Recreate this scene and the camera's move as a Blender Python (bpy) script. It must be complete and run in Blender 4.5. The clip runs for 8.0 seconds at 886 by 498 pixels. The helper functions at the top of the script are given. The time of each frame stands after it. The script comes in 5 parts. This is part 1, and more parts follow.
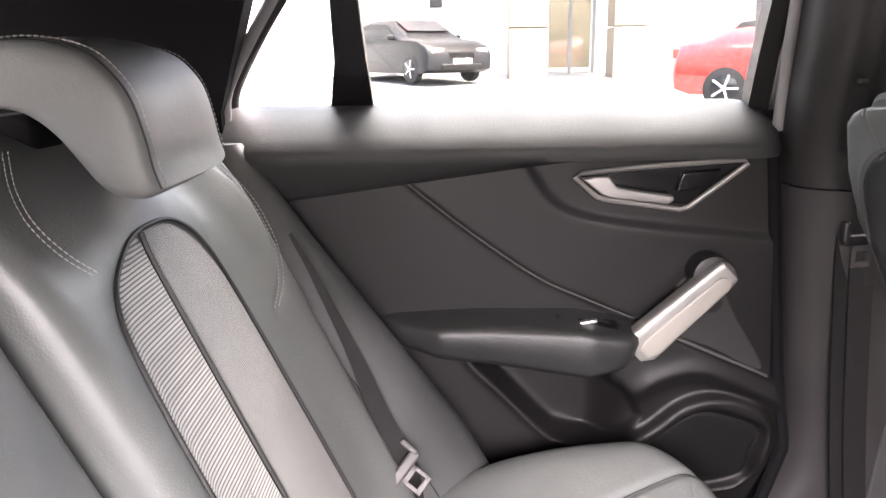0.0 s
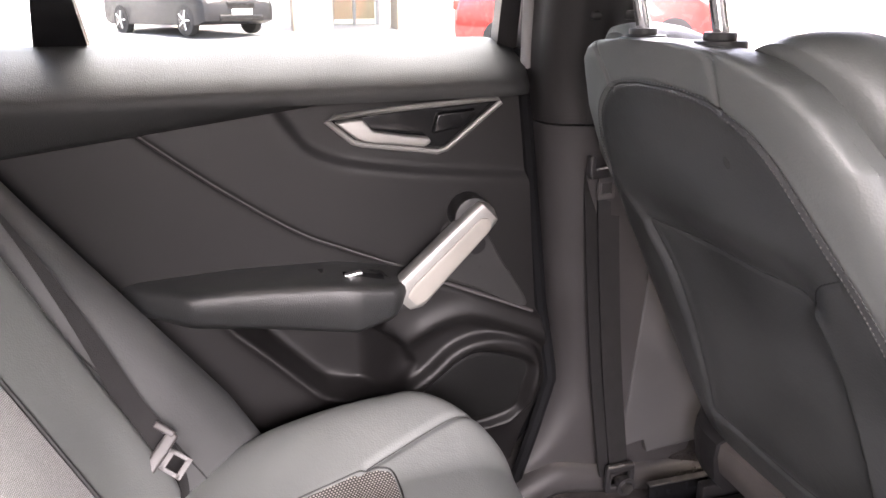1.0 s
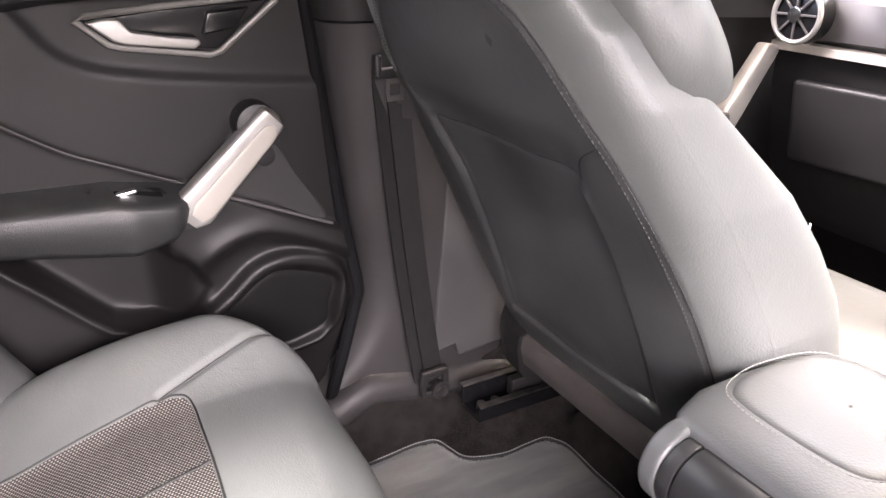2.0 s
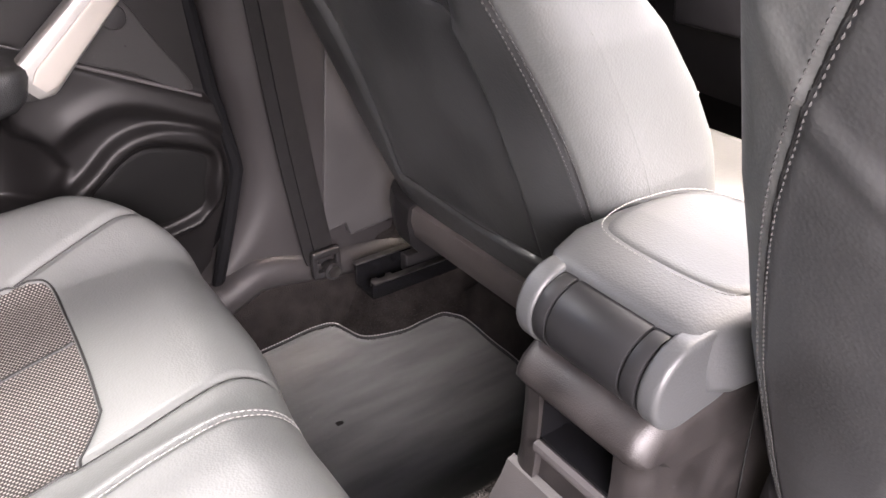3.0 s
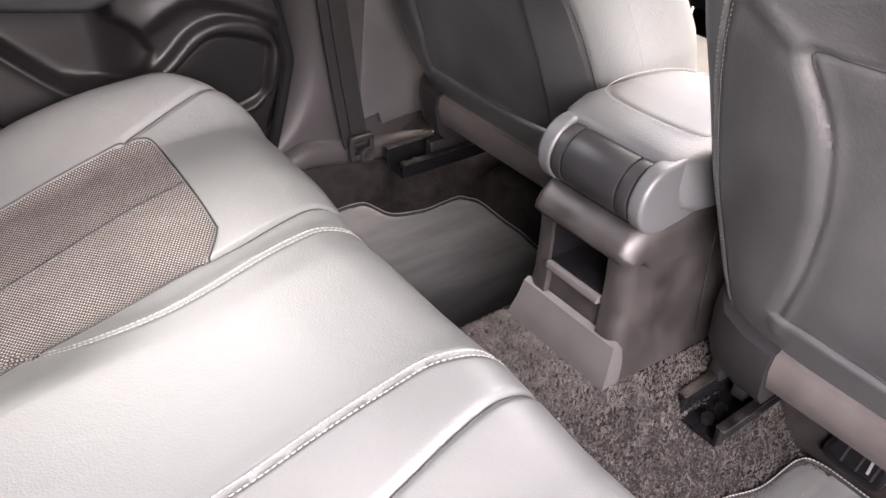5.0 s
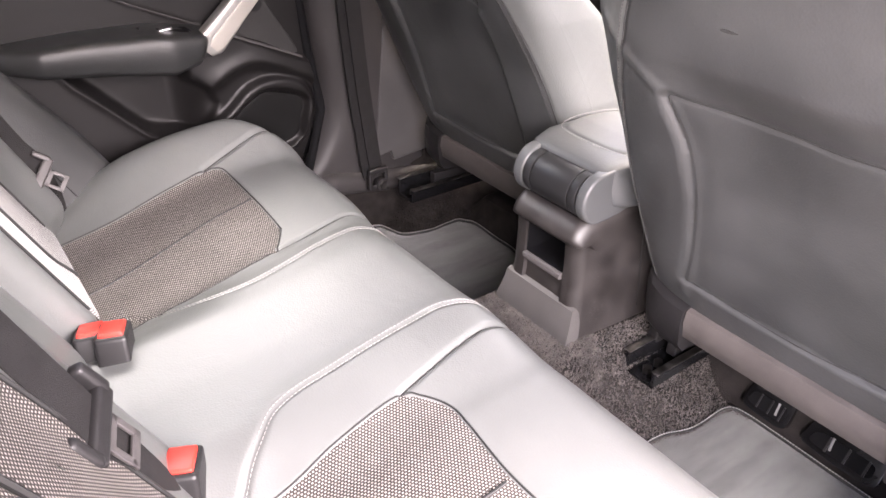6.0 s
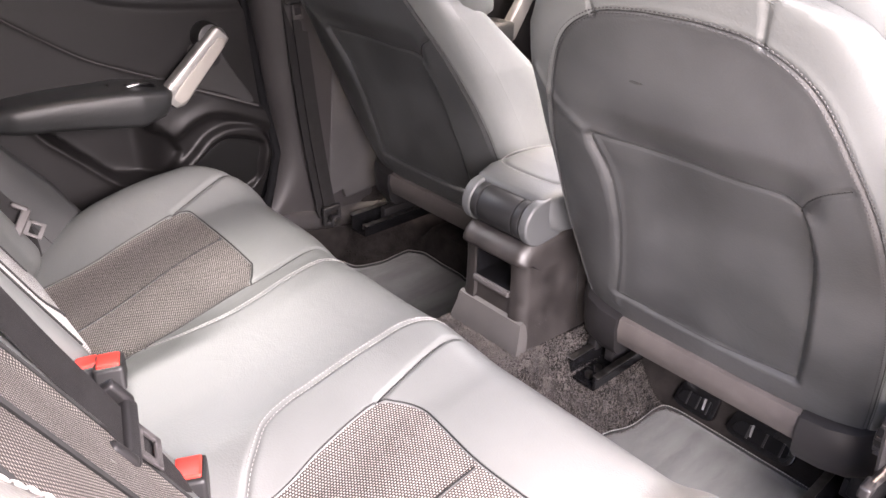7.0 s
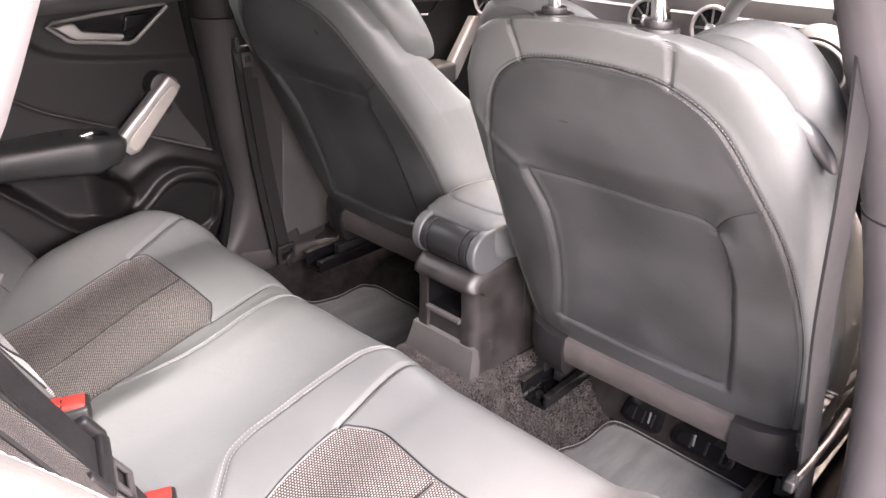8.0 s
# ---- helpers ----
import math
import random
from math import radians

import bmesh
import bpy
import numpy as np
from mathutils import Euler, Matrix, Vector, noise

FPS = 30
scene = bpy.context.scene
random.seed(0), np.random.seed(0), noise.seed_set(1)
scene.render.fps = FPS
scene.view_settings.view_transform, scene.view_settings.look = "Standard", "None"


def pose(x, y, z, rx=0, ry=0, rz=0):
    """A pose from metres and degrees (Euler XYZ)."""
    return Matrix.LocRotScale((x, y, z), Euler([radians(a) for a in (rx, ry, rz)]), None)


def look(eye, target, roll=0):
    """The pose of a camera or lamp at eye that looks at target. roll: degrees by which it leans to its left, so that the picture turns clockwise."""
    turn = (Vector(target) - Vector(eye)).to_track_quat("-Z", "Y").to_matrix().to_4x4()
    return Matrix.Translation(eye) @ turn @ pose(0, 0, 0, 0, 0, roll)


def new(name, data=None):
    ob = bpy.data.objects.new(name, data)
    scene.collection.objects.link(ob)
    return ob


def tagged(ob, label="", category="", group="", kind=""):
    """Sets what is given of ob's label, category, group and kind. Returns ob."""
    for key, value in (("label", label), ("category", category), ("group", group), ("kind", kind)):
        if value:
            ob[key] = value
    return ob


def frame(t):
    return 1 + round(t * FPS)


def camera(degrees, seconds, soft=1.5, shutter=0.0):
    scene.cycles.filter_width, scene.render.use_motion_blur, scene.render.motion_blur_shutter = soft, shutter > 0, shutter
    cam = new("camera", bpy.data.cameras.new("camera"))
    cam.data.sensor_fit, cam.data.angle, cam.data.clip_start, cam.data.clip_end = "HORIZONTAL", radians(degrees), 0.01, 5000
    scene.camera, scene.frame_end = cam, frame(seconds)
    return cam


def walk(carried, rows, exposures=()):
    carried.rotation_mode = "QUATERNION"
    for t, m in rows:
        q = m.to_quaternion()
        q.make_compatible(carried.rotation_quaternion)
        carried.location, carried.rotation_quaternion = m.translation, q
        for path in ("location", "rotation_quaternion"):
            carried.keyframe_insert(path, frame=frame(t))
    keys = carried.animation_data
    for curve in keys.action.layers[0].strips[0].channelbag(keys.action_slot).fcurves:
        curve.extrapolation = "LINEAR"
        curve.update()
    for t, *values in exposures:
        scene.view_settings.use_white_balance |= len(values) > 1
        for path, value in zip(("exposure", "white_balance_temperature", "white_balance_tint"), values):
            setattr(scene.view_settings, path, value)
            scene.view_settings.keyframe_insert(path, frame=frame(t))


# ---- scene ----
cam = camera(61.9, 8.0)
PATH = [
    (0, (0.019, -0.348, 1.21), (-0.002, 1.585, 0.699), -0.9),
    (0.5, (0.052, -0.308, 1.207), (0.3, 1.589, 0.622), -0.8),
    (1, (0.086, -0.297, 1.186), (0.584, 1.534, 0.554), -0.5),
    (1.5, (0.12, -0.3, 1.164), (0.824, 1.439, 0.47), -0.3),
    (2, (0.149, -0.309, 1.132), (1.024, 1.309, 0.347), 0.0),
    (3.5, (0.19, -0.325, 1.045), (1.208, 1.001, -0.052), 1.3),
    (4, (0.165, -0.331, 1.041), (1.167, 0.954, -0.119), 2.1),
    (4.5, (0.103, -0.364, 1.053), (1.08, 0.919, -0.131), 2.5),
    (6, (-0.179, -0.72, 1.202), (0.842, 0.643, 0.154), 1.2),
    (6.5, (-0.235, -0.762, 1.241), (0.858, 0.574, 0.23), 1.2),
    (7, (-0.279, -0.796, 1.256), (0.899, 0.502, 0.293), 1.2),
    (7.5, (-0.303, -0.818, 1.266), (0.949, 0.445, 0.35), 1.2),
    (8, (-0.319, -0.844, 1.283), (0.978, 0.399, 0.404), 0.7),
]
walk(cam, [(t, look(eye, target, roll)) for t, eye, target, roll in PATH],
     [(0.0, 5.1, 7000, 22), (1.5, 5.2, 7000, 23), (4.0, 5.12, 7080, 25), (6.5, 5.05, 7120, 25), (8.0, 4.78, 7120, 25)])

# ---------------------------------------------------------------- light
world = bpy.data.worlds.new("sky")
scene.world = world
world.use_nodes = True
wn = world.node_tree.nodes
sky = wn.new("ShaderNodeTexSky")
sky.sky_type, sky.sun_disc = "NISHITA", False
sky.sun_elevation, sky.sun_rotation = radians(73), radians(110)
sky.dust_density, sky.air_density, sky.ozone_density = 8.0, 1.0, 0.5
wn["Background"].inputs["Strength"].default_value = 0.15
world.node_tree.links.new(sky.outputs["Color"], wn["Background"].inputs["Color"])
sun = new("sun", bpy.data.lights.new("sun", "SUN"))
sun.data.energy, sun.data.angle, sun.data.color = 0.4, radians(30), (1.0, 0.96, 0.9)
sun.matrix_world = look((0.42, -0.15, 1.5), (0, 0, 0))


def sky_light(name, eye, target, sx, sy, watts):
    """Skylight let in by an opening of the car."""
    o = new(name, bpy.data.lights.new(name, "AREA"))
    o.data.shape, o.data.size, o.data.size_y, o.data.energy = "RECTANGLE", sx, sy, watts
    o.data.color = (1.0, 0.985, 0.97)
    o.matrix_world = look(eye, target)


sky_light("windscreen_skylight", (1.55, -0.05, 1.5), (0.1, 0.05, 0.7), 1.2, 0.75, 0.8)
sky_light("front_right_window_skylight", (1.9, -4.8, 3.3), (0.5, 0.25, 0.85), 3.2, 1.3, 34.0)
sky_light("rear_window_skylight", (-1.12, 0.0, 1.24), (0.5, 0.1, 0.95), 1.0, 0.3, 0.4)
sky_light("rear_left_window_skylight", (0.2, 1.35, 2.25), (0.2, 0.4, 0.55), 1.4, 0.6, 8.5)
sky_light("front_left_window_skylight", (1.2, 2.2, 2.5), (0.9, 0.0, 0.6), 1.6, 1.0, 3.0)
sky_light("rear_doorway_skylight", (-1.5, -4.1, 2.8), (0.2, 0.2, 0.6), 6.0, 2.3, 92.0)


# ---------------------------------------------------------------- materials
def mat(name, col, rough=0.5, metal=0.0, var=0.15, scale=8.0, bump=0.0, bump_scale=300.0, coat=0.0, spec=0.3, kind="noise", sheen=0.0, crease=0.0):
    """A surface with two scales of variation: broad blotches in colour and gloss, fine relief."""
    m = bpy.data.materials.new(name)
    m.use_nodes = True
    n, l = m.node_tree.nodes, m.node_tree.links
    b = n["Principled BSDF"]
    b.inputs["Metallic"].default_value = metal
    b.inputs["Coat Weight"].default_value = coat
    b.inputs["Specular IOR Level"].default_value = spec
    b.inputs["Sheen Weight"].default_value = sheen
    co = n.new("ShaderNodeTexCoord")
    big = n.new("ShaderNodeTexNoise")
    big.inputs["Scale"].default_value, big.inputs["Detail"].default_value = scale, 6.0
    l.new(co.outputs["Object"], big.inputs["Vector"])
    ramp = n.new("ShaderNodeMix")
    ramp.data_type = "RGBA"
    ramp.inputs[6].default_value = (*[c * (1 - var) for c in col], 1)
    ramp.inputs[7].default_value = (*[min(1, c * (1 + var)) for c in col], 1)
    cf = n.new("ShaderNodeMapRange")
    cf.inputs[1].default_value, cf.inputs[2].default_value = 0.34, 0.66
    l.new(big.outputs["Fac"], cf.inputs[0])
    l.new(cf.outputs[0], ramp.inputs[0])
    l.new(ramp.outputs[2], b.inputs["Base Color"])
    rr = n.new("ShaderNodeMapRange")
    rr.inputs[1].default_value, rr.inputs[2].default_value = 0.3, 0.7
    rr.inputs[3].default_value, rr.inputs[4].default_value = max(0.02, rough - 0.07), min(1, rough + 0.07)
    l.new(big.outputs["Fac"], rr.inputs[0])
    l.new(rr.outputs[0], b.inputs["Roughness"])
    if bump:
        bp = n.new("ShaderNodeBump")
        bp.inputs["Strength"].default_value, bp.inputs["Distance"].default_value = bump, 0.0015
        if kind == "leather":
            t = n.new("ShaderNodeTexVoronoi")
            t.inputs["Scale"].default_value = bump_scale
            l.new(co.outputs["Object"], t.inputs["Vector"])
            l.new(t.outputs["Distance"], bp.inputs["Height"])
        else:
            t = n.new("ShaderNodeTexNoise")
            t.inputs["Scale"].default_value, t.inputs["Detail"].default_value = bump_scale, 4.0
            l.new(co.outputs["Object"], t.inputs["Vector"])
            l.new(t.outputs["Fac"], bp.inputs["Height"])
        l.new(bp.outputs[0], b.inputs["Normal"])
        if crease:
            # soft dents and wrinkles of a used surface
            cn, cb = n.new("ShaderNodeTexNoise"), n.new("ShaderNodeBump")
            cn.inputs["Scale"].default_value, cn.inputs["Detail"].default_value, cn.inputs["Distortion"].default_value = 17.0, 3.0, 1.2
            cb.inputs["Strength"].default_value, cb.inputs["Distance"].default_value = crease, 0.006
            l.new(co.outputs["Object"], cn.inputs["Vector"])
            l.new(cn.outputs["Fac"], cb.inputs["Height"])
            l.new(cb.outputs[0], bp.inputs["Normal"])
    return m


def streaked(m, turn, sx, sy):
    """Lays the broad variation of a surface in brushed streaks."""
    n, l = m.node_tree.nodes, m.node_tree.links
    mp = n.new("ShaderNodeMapping")
    mp.inputs["Rotation"].default_value = (0, 0, radians(turn))
    mp.inputs["Scale"].default_value = (sx, sy, 1)
    l.new(n["Texture Coordinate"].outputs["Object"], mp.inputs["Vector"])
    l.new(mp.outputs[0], n["Noise Texture"].inputs["Vector"])


def weave(name, dark, light, su, sv, rough=0.8, bump=0.6, stagger=True, sheen=0.15, gap=0.13):
    """Woven cloth in the UV of its mesh (metres): light threads staggered on a dark ground."""
    m = bpy.data.materials.new(name)
    m.use_nodes = True
    n, l = m.node_tree.nodes, m.node_tree.links
    b = n["Principled BSDF"]
    b.inputs["Roughness"].default_value = rough
    b.inputs["Sheen Weight"].default_value = sheen
    b.inputs["Specular IOR Level"].default_value = 0.5 if sheen else 0.15
    uv = n.new("ShaderNodeUVMap")
    mp = n.new("ShaderNodeMapping")
    mp.inputs["Scale"].default_value = (su, sv, 1)
    l.new(uv.outputs[0], mp.inputs["Vector"])
    br = n.new("ShaderNodeTexBrick")
    br.offset = 0.5 if stagger else 0.0
    br.inputs["Scale"].default_value = 1.0
    br.inputs["Color1"].default_value = (*light, 1)
    br.inputs["Color2"].default_value = (*[c * 0.8 for c in light], 1)
    br.inputs["Mortar"].default_value = (*dark, 1)
    br.inputs["Mortar Size"].default_value = gap
    br.inputs["Mortar Smooth"].default_value = 0.6
    br.inputs["Brick Width"].default_value, br.inputs["Row Height"].default_value = 0.5, 0.5
    l.new(mp.outputs[0], br.inputs["Vector"])
    big = n.new("ShaderNodeTexNoise")
    big.inputs["Scale"].default_value = 14
    co = n.new("ShaderNodeTexCoord")
    l.new(co.outputs["Object"], big.inputs["Vector"])
    mx = n.new("ShaderNodeMix")
    mx.data_type, mx.blend_type = "RGBA", "MULTIPLY"
    mx.inputs[0].default_value = 0.35
    l.new(br.outputs["Color"], mx.inputs[6])
    l.new(big.outputs["Fac"], mx.inputs[7])
    l.new(mx.outputs[2], b.inputs["Base Color"])
    bp = n.new("ShaderNodeBump")
    bp.inputs["Strength"].default_value, bp.inputs["Distance"].default_value = bump, 0.001
    bp.invert = True
    l.new(br.outputs["Fac"], bp.inputs["Height"])
    l.new(bp.outputs[0], b.inputs["Normal"])
    return m


def emit(name, col, strength):
    m = bpy.data.materials.new(name)
    m.use_nodes = True
    b = m.node_tree.nodes["Principled BSDF"]
    b.inputs["Base Color"].default_value = (*col, 1)
    b.inputs["Emission Color"].default_value = (*col, 1)
    b.inputs["Emission Strength"].default_value = strength
    return m


def pane(name, tint):
    m = bpy.data.materials.new(name)
    m.use_nodes = True
    n, l = m.node_tree.nodes, m.node_tree.links
    n.remove(n["Principled BSDF"])
    tr = n.new("ShaderNodeBsdfTransparent")
    tr.inputs["Color"].default_value = (*tint, 1)
    gl = n.new("ShaderNodeBsdfGlossy")
    gl.inputs["Roughness"].default_value = 0.02
    fr = n.new("ShaderNodeFresnel")
    mx = n.new("ShaderNodeMixShader")
    l.new(fr.outputs[0], mx.inputs[0])
    l.new(tr.outputs[0], mx.inputs[1])
    l.new(gl.outputs[0], mx.inputs[2])
    l.new(mx.outputs[0], n["Material Output"].inputs["Surface"])
    return m


LEATHER = mat("black leather", (0.076, 0.080, 0.078), 0.48, var=0.10, scale=5, bump=0.12, bump_scale=420, kind="leather", spec=0.5, crease=0.10)
LEATHER2 = mat("scuffed leather back", (0.029, 0.0300, 0.0305), 0.40, var=0.3, scale=7, bump=0.1, bump_scale=380, kind="leather", spec=0.75, crease=0.12)
# seat leather again, darkened: the bolster's shade is put into the colour
SIDESKIN = mat("shaded side leather", (0.026, 0.0268, 0.0270), 0.5, var=0.15, scale=8, bump=0.1, bump_scale=400, kind="leather")
PIPING = mat("dark piping", (0.01, 0.01, 0.01), 0.6, var=0.1)
THREAD = mat("grey thread", (0.2, 0.196, 0.19), 0.7, var=0.15, scale=60)
THREAD2 = mat("dark grey thread", (0.042, 0.041, 0.041), 0.7, var=0.15, scale=60)
PLASTIC = mat("black grained plastic", (0.009, 0.0085, 0.009), 0.45, spec=0.35, var=0.1, scale=9, bump=0.2, bump_scale=900)
PLASTIC_L = mat("grey lower pillar plastic", (0.024, 0.0222, 0.0226), 0.45, var=0.1, scale=9, bump=0.2, bump_scale=900)
# pillar trim in a paler copy; the doorway's daylight is in its colour
PILLAR_R = mat("daylit pale grey pillar trim", (0.055, 0.051, 0.052), 0.45, var=0.08, scale=12, bump=0.1, bump_scale=900)
PLASTIC_K = mat("mid grey grained plastic", (0.04, 0.0385, 0.039), 0.5, var=0.1, scale=12, bump=0.2, bump_scale=900)
PLASTIC_P = mat("dark grey pillar plastic", (0.014, 0.013, 0.0132), 0.45, var=0.1, scale=9, bump=0.2, bump_scale=900)
# console plastic lightened to paint the light on up-facing faces
CONSOLE = mat("grained console plastic, daylit tone", (0.046, 0.0435, 0.0425), 0.45, var=0.1, scale=20, bump=0.3, bump_scale=700)
DUSTY = mat("dusty brown-black plastic", (0.015, 0.0132, 0.0128), 0.42, spec=0.45, var=0.3, scale=30, bump=0.3, bump_scale=700)
PLASTIC_G = mat("grey grained plastic", (0.042, 0.039, 0.039), 0.45, var=0.1, scale=9, bump=0.2, bump_scale=900)
SOFT = mat("soft-touch door trim", (0.015, 0.0155, 0.0158), 0.34, var=0.08, scale=6, bump=0.25, bump_scale=700, kind="leather")
SILLSKIN = mat("matt door top roll", (0.022, 0.0225, 0.0228), 0.55, var=0.08, scale=6, bump=0.25, bump_scale=700, kind="leather", spec=0.2)
DARKPANEL = mat("matt door panel", (0.0055, 0.0050, 0.0051), 0.48, spec=0.22, var=0.08, scale=6, bump=0.15, bump_scale=1100)
TRIMLINE = mat("grey trim edge", (0.022, 0.0205, 0.0205), 0.5, var=0.1, scale=20)
GLOSS = mat("gloss black plastic", (0.004, 0.004, 0.0045), 0.22, var=0.1)
SILVER = mat("satin silver", (0.21, 0.204, 0.195), 0.42, metal=0.6, var=0.05, scale=20)
SILVER2 = mat("brushed silver inlay", (0.23, 0.215, 0.195), 0.55, metal=0.5, var=0.06, scale=40)
CHROME = mat("chrome", (0.7, 0.7, 0.71), 0.16, metal=1.0, var=0.02)
CARPET = mat("charcoal carpet", (0.013, 0.0112, 0.0106), 0.95, var=0.4, scale=30, bump=1.0, bump_scale=420, spec=0.1)
CARPET2 = mat("pale worn, daylit carpet", (0.052, 0.0455, 0.0425), 0.95, var=0.4, scale=40, bump=1.0, bump_scale=380, spec=0.1, sheen=0.1)
VELOUR = mat("velour mat", (0.066, 0.068, 0.064), 0.95, var=0.4, scale=9, bump=0.6, bump_scale=700, sheen=0.4)
streaked(VELOUR, 35, 0.5, 2.6)
BELT = mat("belt webbing", (0.006, 0.0055, 0.0057), 0.75, spec=0.25, var=0.15, scale=40, bump=0.5, bump_scale=900)
LINER = mat("dark headliner cloth", (0.03, 0.03, 0.031), 0.95, spec=0.05, var=0.06, bump=0.3, bump_scale=900)
HEAD = mat("dark headliner", (0.005, 0.005, 0.0055), 0.95, spec=0.05, var=0.1, bump=0.3, bump_scale=900)
SEAL = mat("grey rubber seal", (0.16, 0.16, 0.16), 0.5, var=0.1)
RED = mat("red button", (0.55, 0.03, 0.02), 0.35, var=0.08, scale=40)
PAINT = mat("silver-white car paint", (0.085, 0.081, 0.081), 0.35, var=0.03, coat=0.4)
STEEL = mat("bare steel", (0.18, 0.17, 0.165), 0.35, metal=1.0, var=0.2, scale=60)
BROWN = mat("dusty brown trim strip", (0.044, 0.0385, 0.0365), 0.7, var=0.2, scale=25, bump=0.2)
MESH = weave("seat mesh cloth", (0.03, 0.027, 0.0255), (0.30, 0.278, 0.26), 118, 150, gap=0.18, sheen=0.0)
MESH_B = weave("backrest mesh cloth", (0.03, 0.028, 0.027), (0.30, 0.29, 0.277), 1, 135, stagger=False)
FINE = weave("fine seat cloth", (0.07, 0.067, 0.064), (0.25, 0.244, 0.238), 210, 260)
GRILLE = weave("speaker grille", (0.003, 0.003, 0.003), (0.007, 0.0068, 0.0068), 420, 420, rough=0.6, stagger=False, sheen=0.0)
SCUFF = mat("dark scuff", (0.026, 0.026, 0.026), 0.6, var=0.3, scale=80)
LIDSKIN = mat("arm rest leather", (0.040, 0.042, 0.043), 0.52, var=0.08, scale=6, bump=0.1, bump_scale=420, kind="leather", spec=0.45)
ROLLER = mat("satin black roller", (0.009, 0.009, 0.0095), 0.42, var=0.1, scale=20)
GRILLE2 = weave("ribbed tweeter cover", (0.010, 0.0095, 0.0095), (0.016, 0.015, 0.015), 300, 300, rough=0.55, stagger=False, sheen=0.01)
GLASS = pane("window glass", (0.80, 0.83, 0.81))
ASPHALT = mat("pale asphalt", (0.16, 0.16, 0.16), 0.9, var=0.2, scale=2, bump=0.4, bump_scale=60)
RENDERWALL = mat("white render", (0.78, 0.77, 0.75), 0.85, var=0.05, scale=1.5)
WALLD = mat("dark grey masonry", (0.06, 0.06, 0.06), 0.9, var=0.15, scale=3)
TAN = mat("tan cladding", (0.2, 0.165, 0.125), 0.6, var=0.1, scale=2)
CARBLACK = mat("black car paint", (0.012, 0.012, 0.013), 0.35, var=0.05, spec=0.12)
CARRED = mat("red car paint", (0.35, 0.015, 0.012), 0.25, var=0.05, coat=1.0)
CARGREY = mat("silver car paint", (0.35, 0.36, 0.38), 0.3, metal=0.4, var=0.05, coat=0.8)
CARORANGE = mat("orange car paint", (0.7, 0.25, 0.03), 0.3, var=0.05, coat=0.8)
CARBLUE = mat("blue and yellow board", (0.05, 0.12, 0.6), 0.4, var=0.05)
TYRE = mat("tyre rubber", (0.01, 0.01, 0.01), 0.8, var=0.1)
DARKGLASS = mat("dark car glass", (0.01, 0.01, 0.012), 0.15, var=0.02, spec=0.15)


# ---------------------------------------------------------------- builders
def thing(name, label, category, group="", kind="", at=(0, 0, 0)):
    ob = new(name)
    ob.empty_display_size = 0.05
    ob.location = at
    bpy.context.view_layer.update()
    return tagged(ob, label, category, group, kind)


def mesh_of(name, bm, material, sharp=40):
    bmesh.ops.recalc_face_normals(bm, faces=bm.faces)
    me = bpy.data.meshes.new(name)
    bm.to_mesh(me)
    bm.free()
    me.materials.append(material)
    me.polygons.foreach_set("use_smooth", [True] * len(me.polygons))
    me.set_sharp_from_angle(angle=radians(sharp))
    return me


def part(name, bm, material, parent, label="", sharp=40, kind=""):
    ob = new(name, mesh_of(name, bm, material, sharp))
    if parent is not None:
        ob.parent = parent
        base = parent
        off = Vector((0, 0, 0))
        while base is not None:
            off += base.location
            base = base.parent
        ob.location = -off
    return tagged(ob, label, kind=kind)


def solo(name, bm, material, label, category, group="", kind="", sharp=40):
    return tagged(new(name, mesh_of(name, bm, material, sharp)), label, category, group, kind)


def grid_bm(pts, close_u=False, close_v=False, uvs=None):
    """pts: array (nu, nv, 3)."""
    nu, nv = pts.shape[:2]
    bm = bmesh.new()
    vs = [[bm.verts.new(pts[i, j]) for j in range(nv)] for i in range(nu)]
    lay = bm.loops.layers.uv.new("UVMap") if uvs is not None else None
    for i in range(nu if close_u else nu - 1):
        for j in range(nv if close_v else nv - 1):
            a, b = (i + 1) % nu, (j + 1) % nv
            f = bm.faces.new((vs[i][j], vs[a][j], vs[a][b], vs[i][b]))
            if lay:
                for lp, q in zip(f.loops, ((i, j), (a, j), (a, b), (i, b))):
                    lp[lay].uv = uvs[q[0], q[1]]
    return bm


def cap(bm, loop):
    try:
        bm.faces.new(loop)
    except ValueError:
        pass


def loft(rings, caps=True):
    """Closed rings (lists of points) joined one after the other."""
    bm = bmesh.new()
    vs = [[bm.verts.new(p) for p in r] for r in rings]
    n = len(vs[0])
    for a, b in zip(vs, vs[1:]):
        for i in range(n):
            bm.faces.new((a[i], a[(i + 1) % n], b[(i + 1) % n], b[i]))
    if caps:
        cap(bm, vs[0])
        cap(bm, vs[-1])
    return bm


def smooth_line(pts, n=40, closed=False):
    """Catmull-Rom through pts."""
    P = [Vector(p) for p in pts]
    if closed:
        P = [P[-1]] + P + [P[0], P[1]]
    else:
        P = [P[0] * 2 - P[1]] + P + [P[-1] * 2 - P[-2]]
    out, segs = [], len(P) - 3
    for k in range(n):
        u = k / (n if closed else n - 1) * segs
        i = min(int(u), segs - 1)
        t = u - i
        a, b, c, d = P[i:i + 4]
        out.append(0.5 * ((2 * b) + (c - a) * t + (2 * a - 5 * b + 4 * c - d) * t * t + (3 * b - a - 3 * c + d) * t ** 3))
    return out


